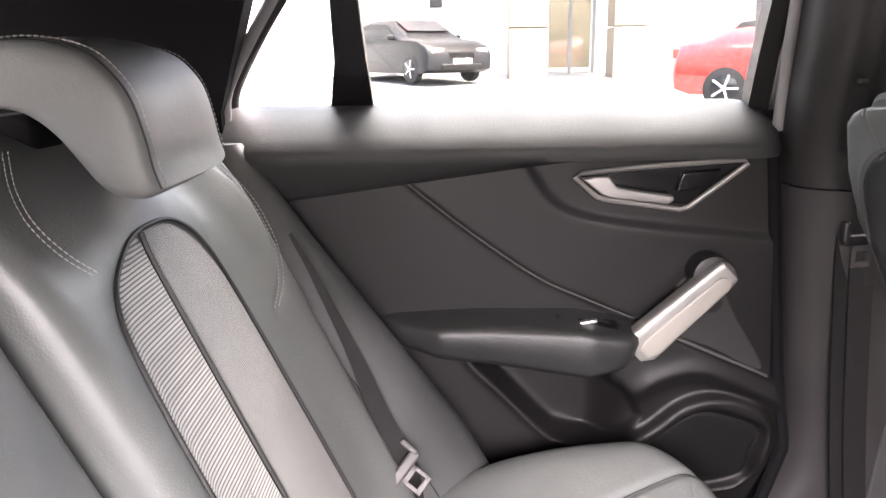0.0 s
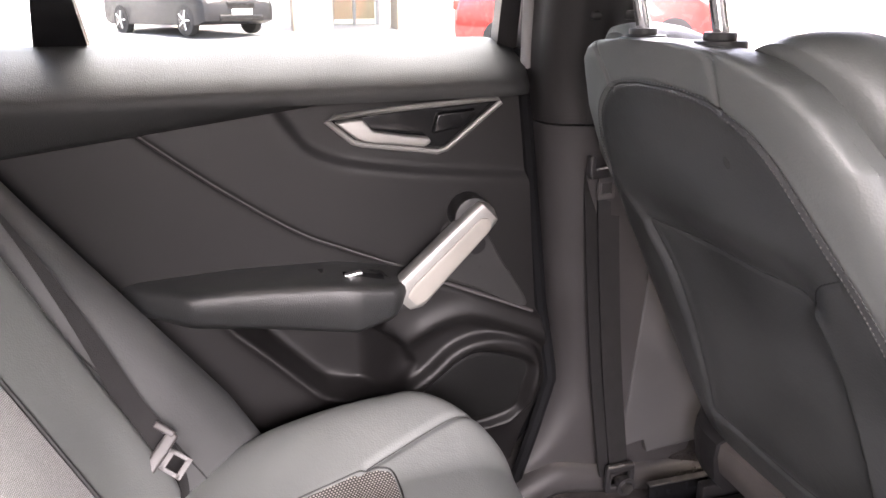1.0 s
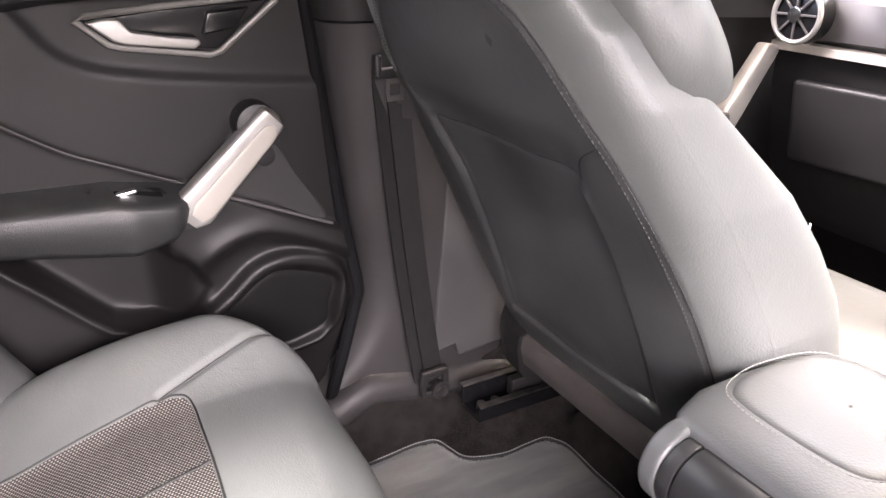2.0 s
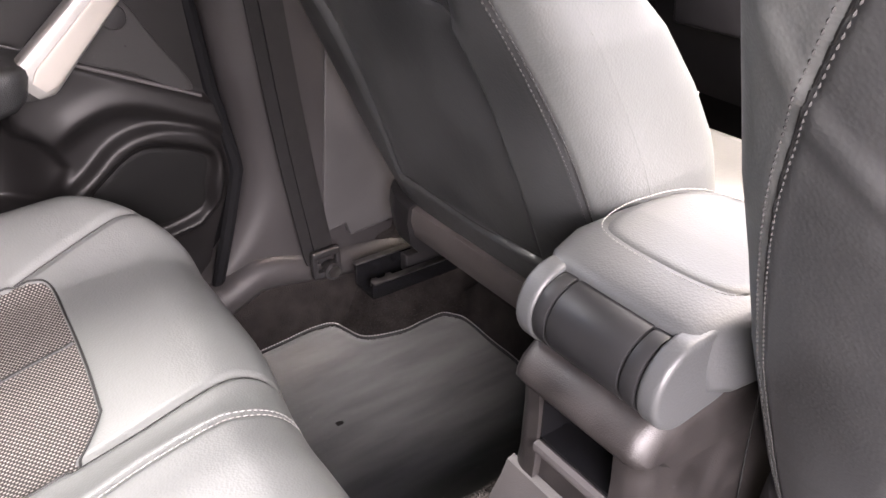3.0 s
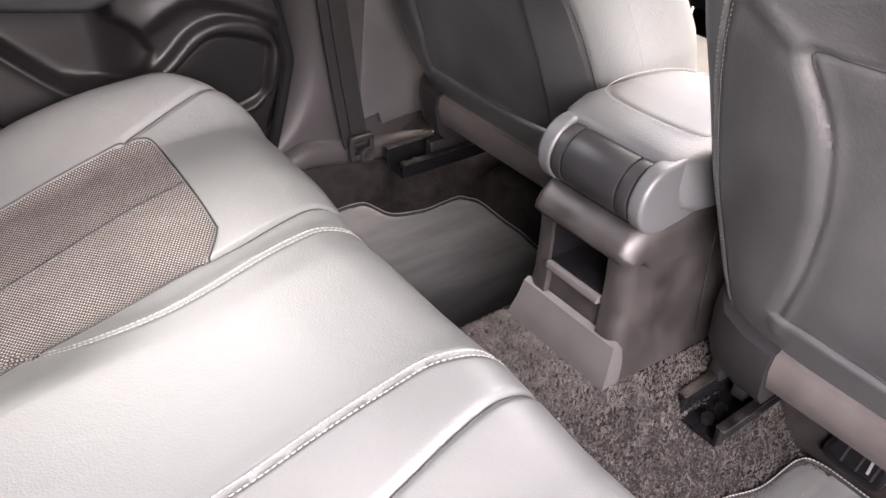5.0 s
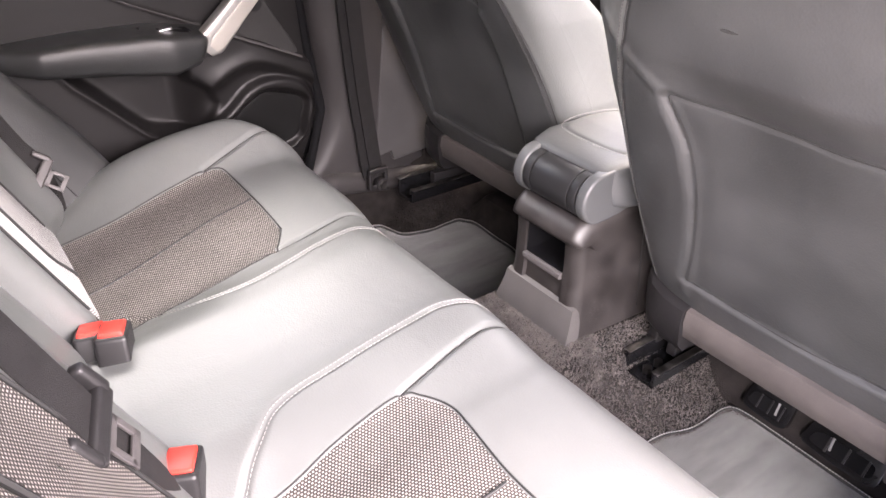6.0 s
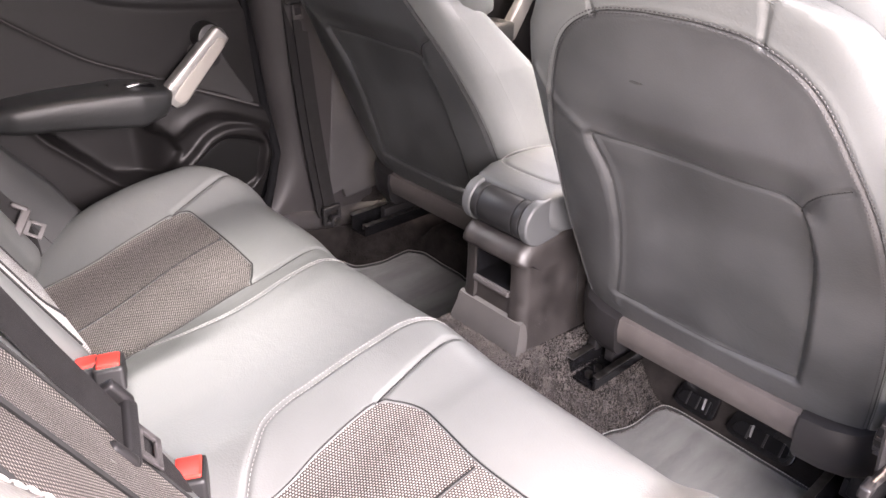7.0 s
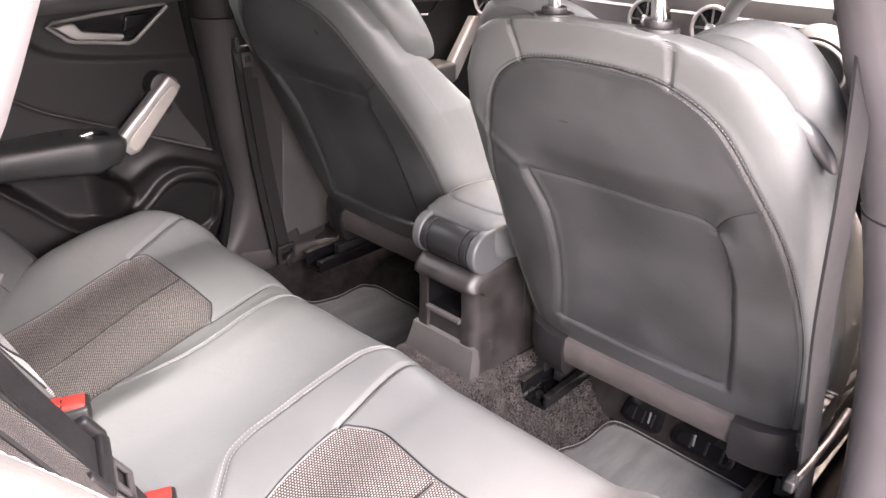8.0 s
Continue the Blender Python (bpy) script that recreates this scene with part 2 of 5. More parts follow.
def tube(pts, r=0.002, seg=8, flat=1.0, up=(0, 0, 1), closed=False):
    """A swept rod; flat below 1 squashes it across up. r: number or one for each point."""
    P = [Vector(p) for p in pts]
    rings, up = [], Vector(up)
    for i, p in enumerate(P):
        a = P[i - 1] if i or closed else p
        b = P[(i + 1) % len(P)] if i < len(P) - 1 or closed else p
        d = (b - a).normalized()
        s = d.cross(up)
        s = s.normalized() if s.length > 1e-5 else d.orthogonal().normalized()
        h = s.cross(d)
        rr = r[i] if hasattr(r, "__len__") else r
        rings.append([p + s * rr * math.cos(k * 2 * math.pi / seg) + h * rr * flat * math.sin(k * 2 * math.pi / seg) for k in range(seg)])
    if closed:
        rings.append(rings[0])
        bm = loft(rings, caps=False)
        bmesh.ops.remove_doubles(bm, verts=bm.verts, dist=1e-6)
        return bm
    return loft(rings)


def bevel(bm, w, seg=3, ang=30):
    es = [e for e in bm.edges if len(e.link_faces) == 2 and e.calc_face_angle(0) > radians(ang)]
    if w and es:
        bmesh.ops.bevel(bm, geom=es, offset=w, segments=seg, profile=0.6, affect="EDGES", clamp_overlap=True)
    return bm


def box(c, s, w=0.0, seg=3, rot=(0, 0, 0)):
    bm = bmesh.new()
    bmesh.ops.create_cube(bm, size=1)
    bmesh.ops.scale(bm, vec=s, verts=bm.verts)
    bevel(bm, w, seg)
    bmesh.ops.transform(bm, matrix=pose(*c, *rot), verts=bm.verts)
    return bm


def prism(poly, to3, d0, d1, w=0.0, seg=3):
    """A polygon (u, v) swept from depth d0 to d1; to3(u, v, d) gives the place."""
    bm = bmesh.new()
    a = [bm.verts.new(to3(u, v, d0)) for u, v in poly]
    b = [bm.verts.new(to3(u, v, d1)) for u, v in poly]
    n = len(poly)
    bm.faces.new(a)
    bm.faces.new(list(reversed(b)))
    for i in range(n):
        bm.faces.new((a[i], b[i], b[(i + 1) % n], a[(i + 1) % n]))
    bmesh.ops.recalc_face_normals(bm, faces=bm.faces)
    return bevel(bm, w, seg)


def cyl(p, q, r, seg=24, w=0.0, r2=None):
    p, q = Vector(p), Vector(q)
    d = q - p
    s = d.orthogonal().normalized()
    h = d.cross(s).normalized()
    r2 = r if r2 is None else r2
    bm = loft([[c + (s * math.cos(k * 2 * math.pi / seg) + h * math.sin(k * 2 * math.pi / seg)) * rr for k in range(seg)] for c, rr in ((p, r), (q, r2))])
    bmesh.ops.recalc_face_normals(bm, faces=bm.faces)
    return bevel(bm, w, 2, 50)


def merge(*bms):
    out = bmesh.new()
    for b in bms:
        me = bpy.data.meshes.new("tmp")
        b.to_mesh(me)
        b.free()
        out.from_mesh(me)
        bpy.data.meshes.remove(me)
    return out


def resample(pts, step):
    P = np.array([tuple(p) for p in pts], float)
    s = np.r_[0, np.cumsum(np.linalg.norm(np.diff(P, axis=0), axis=1))]
    t = np.arange(0, s[-1], step)
    return np.stack([np.interp(t, s, P[:, k]) for k in range(P.shape[1])], 1)


def stitches(pts, lift, length=0.0044, gap=0.0012, r=0.0006):
    """A run of thread stitches along pts, each a small bead lifted off the surface by the vector lift."""
    P = resample(pts, length + gap)
    bm = bmesh.new()
    up = Vector(lift)
    for a, b in zip(P, P[1:]):
        a, b = Vector(a), Vector(b)
        d = (b - a).normalized()
        s = d.cross(up).normalized()
        h = s.cross(d)
        e = a + d * length
        off = up
        ring = [[bm.verts.new(c + off + (s * math.cos(k * math.pi / 2) + h * math.sin(k * math.pi / 2)) * rr) for k in range(4)] for c, rr in ((a, r * 0.5), (a.lerp(e, 0.5), r * 1.2), (e, r * 0.5))]
        for u, v in zip(ring, ring[1:]):
            for k in range(4):
                bm.faces.new((u[k], u[(k + 1) % 4], v[(k + 1) % 4], v[k]))
    return bm


def sd_poly(x, y, poly):
    """Signed distance to a closed polygon, below 0 inside (arrays)."""
    d = np.full(np.shape(x), 1e9)
    inside = np.zeros(np.shape(x), bool)
    n = len(poly)
    for i in range(n):
        (ax, ay), (bx, by) = poly[i], poly[(i + 1) % n]
        ex, ey = bx - ax, by - ay
        t = np.clip(((x - ax) * ex + (y - ay) * ey) / (ex * ex + ey * ey), 0, 1)
        d = np.minimum(d, np.hypot(x - ax - t * ex, y - ay - t * ey))
        if ay != by:
            inside ^= ((ay > y) != (by > y)) & (x < (bx - ax) * (y - ay) / (by - ay) + ax)
    return np.where(inside, -d, d)


def d_line(x, y, line):
    d = np.full(np.shape(x), 1e9)
    for (ax, ay), (bx, by) in zip(line, line[1:]):
        ex, ey = bx - ax, by - ay
        t = np.clip(((x - ax) * ex + (y - ay) * ey) / (ex * ex + ey * ey), 0, 1)
        d = np.minimum(d, np.hypot(x - ax - t * ex, y - ay - t * ey))
    return d


def sstep(a, b, x):
    t = np.clip((x - a) / (b - a), 0, 1)
    return t * t * (3 - 2 * t)


def curve2(pts, n=30, closed=False):
    return [(p.x, p.y) for p in smooth_line([(a, b, 0) for a, b in pts], n, closed)]


def inlay(poly, surf, rise, rings=14, roll=0.006, uvs=1.0, rot=0.0, n=120):
    """A cloth or leather panel laid on a surface: poly in the surface's (u, v), surf(u, v, lift) gives places."""
    P = resample(list(poly) + [poly[0]], 1e-9 + sum(math.dist(a, b) for a, b in zip(poly, list(poly[1:]) + [poly[0]])) / n)[:n]
    c = P.mean(0)
    fr = np.r_[np.linspace(0.02, 0.9, rings), 0.96, 1.0]
    U = c + (P[None] - c) * fr[:, None, None]
    lift = rise * np.r_[np.ones(rings), 0.75, -0.4]
    pts = surf(U[..., 0], U[..., 1], np.broadcast_to(lift[:, None], U.shape[:2]))
    cr, sr = math.cos(rot), math.sin(rot)
    uv = np.stack([U[..., 0] * cr - U[..., 1] * sr, U[..., 0] * sr + U[..., 1] * cr], -1) * uvs
    bm = grid_bm(np.swapaxes(pts, 0, 1), close_u=True, uvs=np.swapaxes(uv, 0, 1))
    return bm


# ---------------------------------------------------------------- car shell (setting)
def floor_z(x, y):
    a = np.abs(y)
    z = 0.245 + (0.192 - 0.03 * sstep(0.58, 0.9, x)) * (1 - sstep(0.085, 0.225, a)) * sstep(-0.2, 0.3, x)
    z = z + 0.12 * sstep(0.59, 0.69, a) * sstep(0.70, 0.80, x)
    z = z + 0.085 * sstep(0.875, 0.92, x) * (1 - sstep(0.56, 0.64, a)) * sstep(0.12, 0.24, a)
    z = z + 0.10 * sstep(0.70, 0.75, a)
    return z


xs, ys = np.linspace(-0.2, 1.75, 150), np.linspace(-0.78, 0.78, 130)
gx, gy = np.meshgrid(xs, ys, indexing="ij")
solo("floor", grid_bm(np.stack([gx, gy, floor_z(gx, gy)], -1)), CARPET, "worn charcoal carpet over the car floor and tunnel", "carpet", kind="structure")


def slab(name, pts, thick, material, label, category="trim"):
    """A flat piece of the body: a polygon with thickness along its normal."""
    P = [Vector(p) for p in pts]
    nrm = (P[1] - P[0]).cross(P[2] - P[0]).normalized() * thick
    bm = bmesh.new()
    a, b = [bm.verts.new(p) for p in P], [bm.verts.new(p + nrm) for p in P]
    bm.faces.new(a)
    bm.faces.new(b[::-1])
    for i in range(len(P)):
        bm.faces.new((a[i], a[(i + 1) % len(P)], b[(i + 1) % len(P)], b[i]))
    return solo(name, bevel(bm, 0.004, 2), material, label, category, kind="structure")


slab("ceiling", [(-1.1, -0.58, 1.40), (1.04, -0.58, 1.40), (1.04, 0.58, 1.40), (-1.1, 0.58, 1.40)], 0.03, LINER, "dark cloth headliner of the car", "headliner")
slab("wall_rear", [(-1.15, -0.75, 0.2), (-1.15, 0.75, 0.2), (-1.15, 0.7, 1.05), (-1.15, -0.7, 1.05)], 0.03, PLASTIC, "dark trim of the tailgate", "trim")
slab("parcel_shelf", [(-1.14, -0.66, 0.93), (-0.42, -0.66, 0.93), (-0.42, 0.66, 0.93), (-1.14, 0.66, 0.93)], 0.02, HEAD, "dark carpeted luggage cover behind the rear seats", "luggage cover")
slab("wall_front", [(1.78, 0.75, 0.2), (1.78, -0.75, 0.2), (1.78, -0.75, 0.8), (1.78, 0.75, 0.8)], 0.03, PLASTIC, "dark bulkhead below the dashboard", "bulkhead")
for sgn, side in ((1, "left"), (-1, "right")):
    # roof rail with the slope of the cabin, front pillar, rear quarter
    slab("roof_rail_" + side, [(-1.1, sgn * 0.585, 1.43), (0.9, sgn * 0.585, 1.43), (0.9, sgn * 0.64, 1.345), (-1.1, sgn * 0.64, 1.345)], 0.03 * sgn, HEAD, "dark roof rail trim above the door openings")
    slab("front_pillar_" + side, [(0.88, sgn * 0.60, 1.42), (0.98, sgn * 0.60, 1.42), (1.72, sgn * 0.72, 1.0), (1.6, sgn * 0.72, 1.0)], 0.04 * sgn, PLASTIC, "dark windscreen pillar trim", "pillar")
    slab("front_side_" + side, [(0.66, sgn * 0.80, 0.2), (1.8, sgn * 0.80, 0.2), (1.8, sgn * 0.80, 0.42), (0.66, sgn * 0.80, 0.42)], 0.03 * sgn, PLASTIC, "dark sill trim beside the front seat")
slab("rear_quarter_left", [(-1.15, 0.70, 0.2), (-0.30, 0.74, 0.2), (-0.30, 0.74, 1.135), (-0.2, 0.63, 1.36), (-1.1, 0.62, 1.36), (-1.15, 0.70, 1.1)], 0.05, HEAD, "dark trim of the rear quarter and wheel arch", "trim")
slab("rear_quarter_right", [(-1.15, -0.68, 0.2), (-0.53, -0.68, 0.2), (-0.50, -0.68, 0.9), (-0.39, -0.68, 1.10), (-0.25, -0.68, 1.36), (-1.1, -0.68, 1.36), (-1.15, -0.68, 1.1)], -0.05, HEAD, "dark trim of the rear quarter beside the open door", "trim")
slab("front_door_right", [(0.68, -0.76, 0.2), (1.78, -0.76, 0.2), (1.78, -0.76, 1.0), (0.68, -0.74, 1.06)], -0.04, PLASTIC, "dark closed front door beside the driver's seat", "car door")
slab("windscreen_glass", [(1.03, -0.58, 1.415), (1.76, -0.68, 1.02), (1.76, 0.68, 1.02), (1.03, 0.58, 1.415)], 0.005, GLASS, "clear windscreen of the car", "windscreen")
# white body edge of the open doorway
jamb = [(-0.53, -0.71, 0.35), (-0.52, -0.71, 0.7), (-0.485, -0.705, 0.9), (-0.378, -0.70, 1.10), (-0.307, -0.70, 1.235), (-0.291, -0.70, 1.264), (-0.24, -0.69, 1.36)]
solo("door_jamb", tube(smooth_line(jamb, 24), 0.017, 12, up=(0, 1, 0)), PAINT, "white painted edge of the open rear doorway", "door jamb", kind="structure")
slab("rear_wing", [(-1.3, -0.77, 0.2), (-0.62, -0.77, 0.2), (-0.58, -0.75, 0.95), (-1.3, -0.75, 0.95)], -0.03, PAINT, "white painted rear wing of the car", "body panel")
# added plain dark wall, out of view, that blocks low skylight at the open doorway
solo("wall_sky_blocker", box((0, -6.2, 0.65), (24, 0.2, 1.6)), WALLD, "added unseen dark grey wall that blocks low skylight at the doorway", "wall", kind="structure")
# light trim line along the rear edge of the far doorway
solo("door_seal", tube(smooth_line([(-0.300, 0.715, 1.12), (-0.292, 0.712, 1.165), (-0.25, 0.69, 1.23), (-0.205, 0.665, 1.29), (-0.16, 0.64, 1.35)], 24), 0.0085, 10), SEAL, "grey rubber door seal on the rear pillar", "seal", kind="structure")


# ---------------------------------------------------------------- front pillars between the doors
def pillar_edge(z, zz, xx):
    return sum(np.interp(z + d, zz, xx) for d in (-0.03, -0.02, -0.01, 0, 0.01, 0.02, 0.03)) / 7


def b_pillar(sgn, name, joint, skin=None):
    zs = np.linspace(0.33, 1.40, 120)
    rings = []
    for z in zs:
        yo = np.interp(z, [0.33, 0.57, 0.765, 0.876, 0.976, 1.067, 1.18, 1.40], [0.725, 0.708, 0.690, 0.674, 0.652, 0.626, 0.585, 0.52])
        x0 = pillar_edge(z, [0.33, 0.39, 0.43, 0.485, 0.53, 0.57, 0.61, 0.71, 0.92, 1.03, 1.125, 1.40], [0.40, 0.445, 0.495, 0.538, 0.556, 0.562, 0.560, 0.545, 0.515, 0.497, 0.482, 0.465])
        x1 = np.interp(z, [0.33, 0.45, 0.8, 1.03, 1.4], [0.90, 0.84, 0.72, 0.635, 0.60])
        r, ring = 0.05, [(x0, 0.80)]
        ring += [(x0 + r * (1 - math.cos(t)), yo + r * (1 - math.sin(t))) for t in np.linspace(0, math.pi / 2, 8)]
        ring += [(x0 + (x1 - x0) * u, yo - 0.008 * math.sin(math.pi * (u - 0.25) / 0.5)) for u in (0.4, 0.5, 0.6)]
        ring += [(x1 - r * (1 - math.sin(t)), yo + r * (1 - math.cos(t))) for t in np.linspace(0, math.pi / 2, 8)]
        ring = [(x, sgn * y, z) for x, y in ring + [(x1, 0.80)]]
        rings.append(ring)
    p = thing(name, "dark grey plastic trimmed door pillar with a belt slot", "pillar", kind="structure")
    k = int(np.searchsorted(zs, joint))
    part("lower_trim", loft(rings[:k]), skin or PLASTIC_L, p, "paler grey lower pillar trim")
    part("upper_trim", loft([[(q[0], q[1], q[2] + 0.003) for q in r] for r in rings[k - 1:]]), skin or PLASTIC_P, p)
    return p


b_pillar(1, "door_pillar_left", 1.03)
# right pillar takes the lightened copy, as if in direct skylight
b_pillar(-1, "door_pillar_right", 0.975, PILLAR_R)
solo("door_gap_left", loft([[(x0, 0.765, z), (x0 + 0.16, 0.765, z), (x0 + 0.16, 0.80, z), (x0, 0.80, z)] for x0, z in ((0.40, 0.30), (0.44, 0.44), (0.50, 0.60), (0.455, 0.9), (0.44, 1.135))]), HEAD, "black shut gap between rear door and pillar", "door gap", kind="structure")
# grey seal strips on the doorway edges of the pillars
solo("pillar_seal", tube(smooth_line([(0.482, 0.705, 1.10), (0.474, 0.68, 1.18), (0.468, 0.655, 1.27), (0.462, 0.625, 1.36)], 16), 0.008, 10), SEAL, "grey rubber seal on the door pillar", "seal", kind="structure")


def sill(sgn):
    rings, flank = [], []
    for x in np.linspace(-0.3, 0.98, 46):
        h = np.interp(x, [-0.3, 0.3, 0.48, 0.56, 0.68, 0.98], [0.36, 0.37, 0.40, 0.43, 0.405, 0.37])
        yi = float(np.interp(x, [0.25, 0.56, 0.70, 0.98], [0.66, 0.695, 0.700, 0.70]))
        rings.append([(x, sgn * (yi + 0.022), h - 0.062), (x, sgn * (yi + 0.004), h - 0.055), (x, sgn * (yi - 0.004), h - 0.040), (x, sgn * (yi + 0.002), h - 0.018), (x, sgn * (yi + 0.014), h - 0.004), (x, sgn * 0.725, h), (x, sgn * 0.80, h - 0.01), (x, sgn * 0.80, h - 0.062)])
        flank.append([(x, sgn * (yi + 0.006), 0.24), (x, sgn * (yi + 0.016), h - 0.06), (x, sgn * 0.79, h - 0.06), (x, sgn * 0.79, 0.24)])
    side = "left" if sgn > 0 else "right"
    solo("door_sill_" + side, loft(rings), PLASTIC_L, "dark plastic door sill trim with rounded edge", "door sill", kind="structure", sharp=60)
    solo("sill_carpet_" + side, loft(flank), CARPET, "charcoal carpet on the flank of the door sill", "carpet", kind="structure")


sill(1), sill(-1)
for sg, side in ((1, "left"), (-1, "right")):
    kick = [(0.675, 0.445), (0.720, 0.452), (0.728, 0.425), (0.90, 0.44), (0.86, 0.62), (0.78, 0.80), (0.70, 0.80)]
    solo("kick_panel_" + side, prism(kick, lambda u, v, d: (u, sg * (0.706 - 0.012 * (v - 0.42) / 0.4 - d), v), -0.012, 0.006, 0.004), PLASTIC_K, "grey plastic kick panel with a stepped foot", "trim", kind="structure")



# ---------------------------------------------------------------- far rear door
door = thing("door_1", "closed dark rear car door with silver pull handle", "car door", kind="structure")
DX = lambda x, z, y: (x, y, z)
LINE = curve2([(-0.10, 1.075), (-0.045, 1.029), (0.046, 0.955), (0.146, 0.884), (0.215, 0.85), (0.33, 0.80)], 40)
HOOD = curve2([(0.10, 1.09), (0.131, 1.053), (0.165, 1.005), (0.195, 0.985), (0.235, 0.973), (0.33, 0.958), (0.50, 0.94)], 40)
RIDGE = [(0.02, 0.79), (0.058, 0.736), (0.097, 0.697), (0.155, 0.634), (0.178, 0.612), (0.21, 0.602)]
POCKET = RIDGE + curve2([(0.21, 0.602), (0.283, 0.601), (0.313, 0.650), (0.298, 0.684), (0.265, 0.706)], 24)[1:] + [(0.25, 0.79)]
SPEAK = curve2([(0.31, 0.52), (0.316, 0.588), (0.36, 0.634), (0.408, 0.663), (0.455, 0.658), (0.512, 0.630), (0.508, 0.58), (0.495, 0.525), (0.40, 0.50)], 60, True)
RIM = curve2([(0.262, 0.570), (0.283, 0.601), (0.334, 0.637), (0.377, 0.673), (0.422, 0.686), (0.467, 0.681), (0.508, 0.66), (0.526, 0.617), (0.519, 0.55), (0.483, 0.505)], 60)
ARC = curve2([(0.27, 0.665), (0.298, 0.691), (0.348, 0.719), (0.392, 0.729), (0.438, 0.718), (0.527, 0.674), (0.58, 0.64)], 40)
RIBL = [(0.30, 0.812), (0.344, 0.792), (0.513, 0.716), (0.60, 0.677)]


def door_y(x, z):
    y = 0.712 + 0.012 * sstep(1.0, 0.6, z) + 0.03 * sstep(0.62, 0.45, z)
    below = LINE + [(0.6, 0.68), (0.6, 0.3), (-0.4, 0.3), (-0.4, 1.2)]
    y = y + 0.004 * sstep(-0.003, 0.003, -sd_poly(x, z, below))
    hood = HOOD + [(0.6, 0.93), (0.6, 1.2), (0.1, 1.2)]
    y = y + 0.008 * sstep(-0.010, 0.010, -sd_poly(x, z, hood))
    low = RIBL + [(0.6, 0.2), (0.27, 0.2), (0.283, 0.601), (0.313, 0.65), (0.298, 0.684), (0.268, 0.72), (0.275, 0.80)]
    y = y - 0.016 * sstep(-0.006, 0.006, -sd_poly(x, z, low)) * sstep(0.24, 0.33, x)
    y = y + 0.055 * sstep(-0.004, 0.007, -sd_poly(x, z, POCKET)) * (1 - sstep(0.23, 0.31, x)) - 0.008 * np.exp(-(d_line(x, z, RIDGE) / 0.010) ** 2)
    y = y - 0.008 * np.exp(-(d_line(x, z, ARC) / 0.018) ** 2) * sstep(0.26, 0.33, x)
    under = ARC + [(0.58, 0.3), (0.25, 0.3), (0.25, 0.66)]
    y = y + 0.010 * sstep(-0.004, 0.024, -sd_poly(x, z, under)) * sstep(0.26, 0.33, x)
    y = y - 0.017 * sstep(-0.006, 0.007, -sd_poly(x, z, RIM + [(0.40, 0.49), (0.27, 0.50)]))
    y = y + 0.020 * sstep(-0.003, 0.010, -sd_poly(x, z, SPEAK))
    return y


gx, gz = np.meshgrid(np.linspace(-0.30, 0.56, 320), np.linspace(0.36, 1.09, 280), indexing="ij")
gy = door_y(gx, gz)
for k in range(3):
    gy[1:-1] = (gy[:-2] + 2 * gy[1:-1] + gy[2:]) / 4
    gy[:, 1:-1] = (gy[:, :-2] + 2 * gy[:, 1:-1] + gy[:, 2:]) / 4
front = np.interp(gz, [0.36, 0.5, 0.594, 0.72, 1.044, 1.13], [0.47, 0.515, 0.542, 0.519, 0.483, 0.473])
gx2 = np.minimum(gx, front + (gx - front) * 0.02)
gy = gy + 0.05 * sstep(0.0, 0.03, gx - front)
part("door_panel", grid_bm(np.stack([gx2, gy, gz], -1)), DARKPANEL, door, "matt dark brown-black lower door panel", sharp=50)


def sill_ring(x):
    lo = float(np.interp(x, [-0.30, -0.24, -0.04, 0.18, 0.47], [0.990, 1.003, 1.029, 1.057, 1.077]))
    hi = 1.110 + 0.004 * (x + 0.3)
    f = [(0.79, 1.138), (0.755, 1.138), (0.738, 1.134), (0.705, 1.118), (0.678, hi - 0.012), (0.663, hi - 0.026), (0.657, hi - 0.037), (0.662, hi - 0.048), (0.69, lo + 0.008), (0.705, lo), (0.79, lo)]
    k = float(np.interp(x, [0.44, 0.478], [0, 1])) ** 2 * 0.02
    return [(x, y + k, min(z, 1.138 - k)) for y, z in f]


part("window_sill_trim", loft([sill_ring(x) for x in np.linspace(-0.36, 0.478, 54)]), SILLSKIN, door, "soft-touch dark grey top roll below the window", sharp=60)
# arm rest
rings = []
for x in np.linspace(-0.10, 0.30, 50):
    k = float(np.interp(x, [-0.10, -0.06, 0.0, 0.22, 0.28, 0.30], [0.06, 0.45, 0.8, 1.0, 0.9, 0.6]))
    top = float(np.interp(x, [-0.10, 0.06, 0.2, 0.30], [0.826, 0.834, 0.832, 0.815]))
    bot = float(np.interp(x, [-0.10, 0.0, 0.1, 0.22, 0.27, 0.30], [0.79, 0.772, 0.762, 0.745, 0.756, 0.785]))
    yi = 0.735 - 0.105 * k
    rings.append([(x, 0.75, top), (x, yi + 0.07 * k, top), (x, yi + 0.022 * k, top - 0.005), (x, yi + 0.009 * k, top - 0.0075), (x, yi + 0.003 * k, top - 0.011), (x, yi + 0.0005, top - 0.018), (x, yi, (top + bot) / 2), (x, yi + 0.006 * k, bot + 0.014), (x, yi + 0.018 * k, bot + 0.003), (x, yi + 0.045 * k, bot), (x, 0.75, bot)])
arm = part("arm_rest", loft(rings), SOFT, door, "padded dark door arm rest with scuffs", sharp=70)
armz = lambda u, v: float(np.interp(u, [-0.10, 0.06, 0.2, 0.30], [0.826, 0.834, 0.832, 0.815])) - 0.008 * min(1, max(0, (0.70 - v) / 0.048))
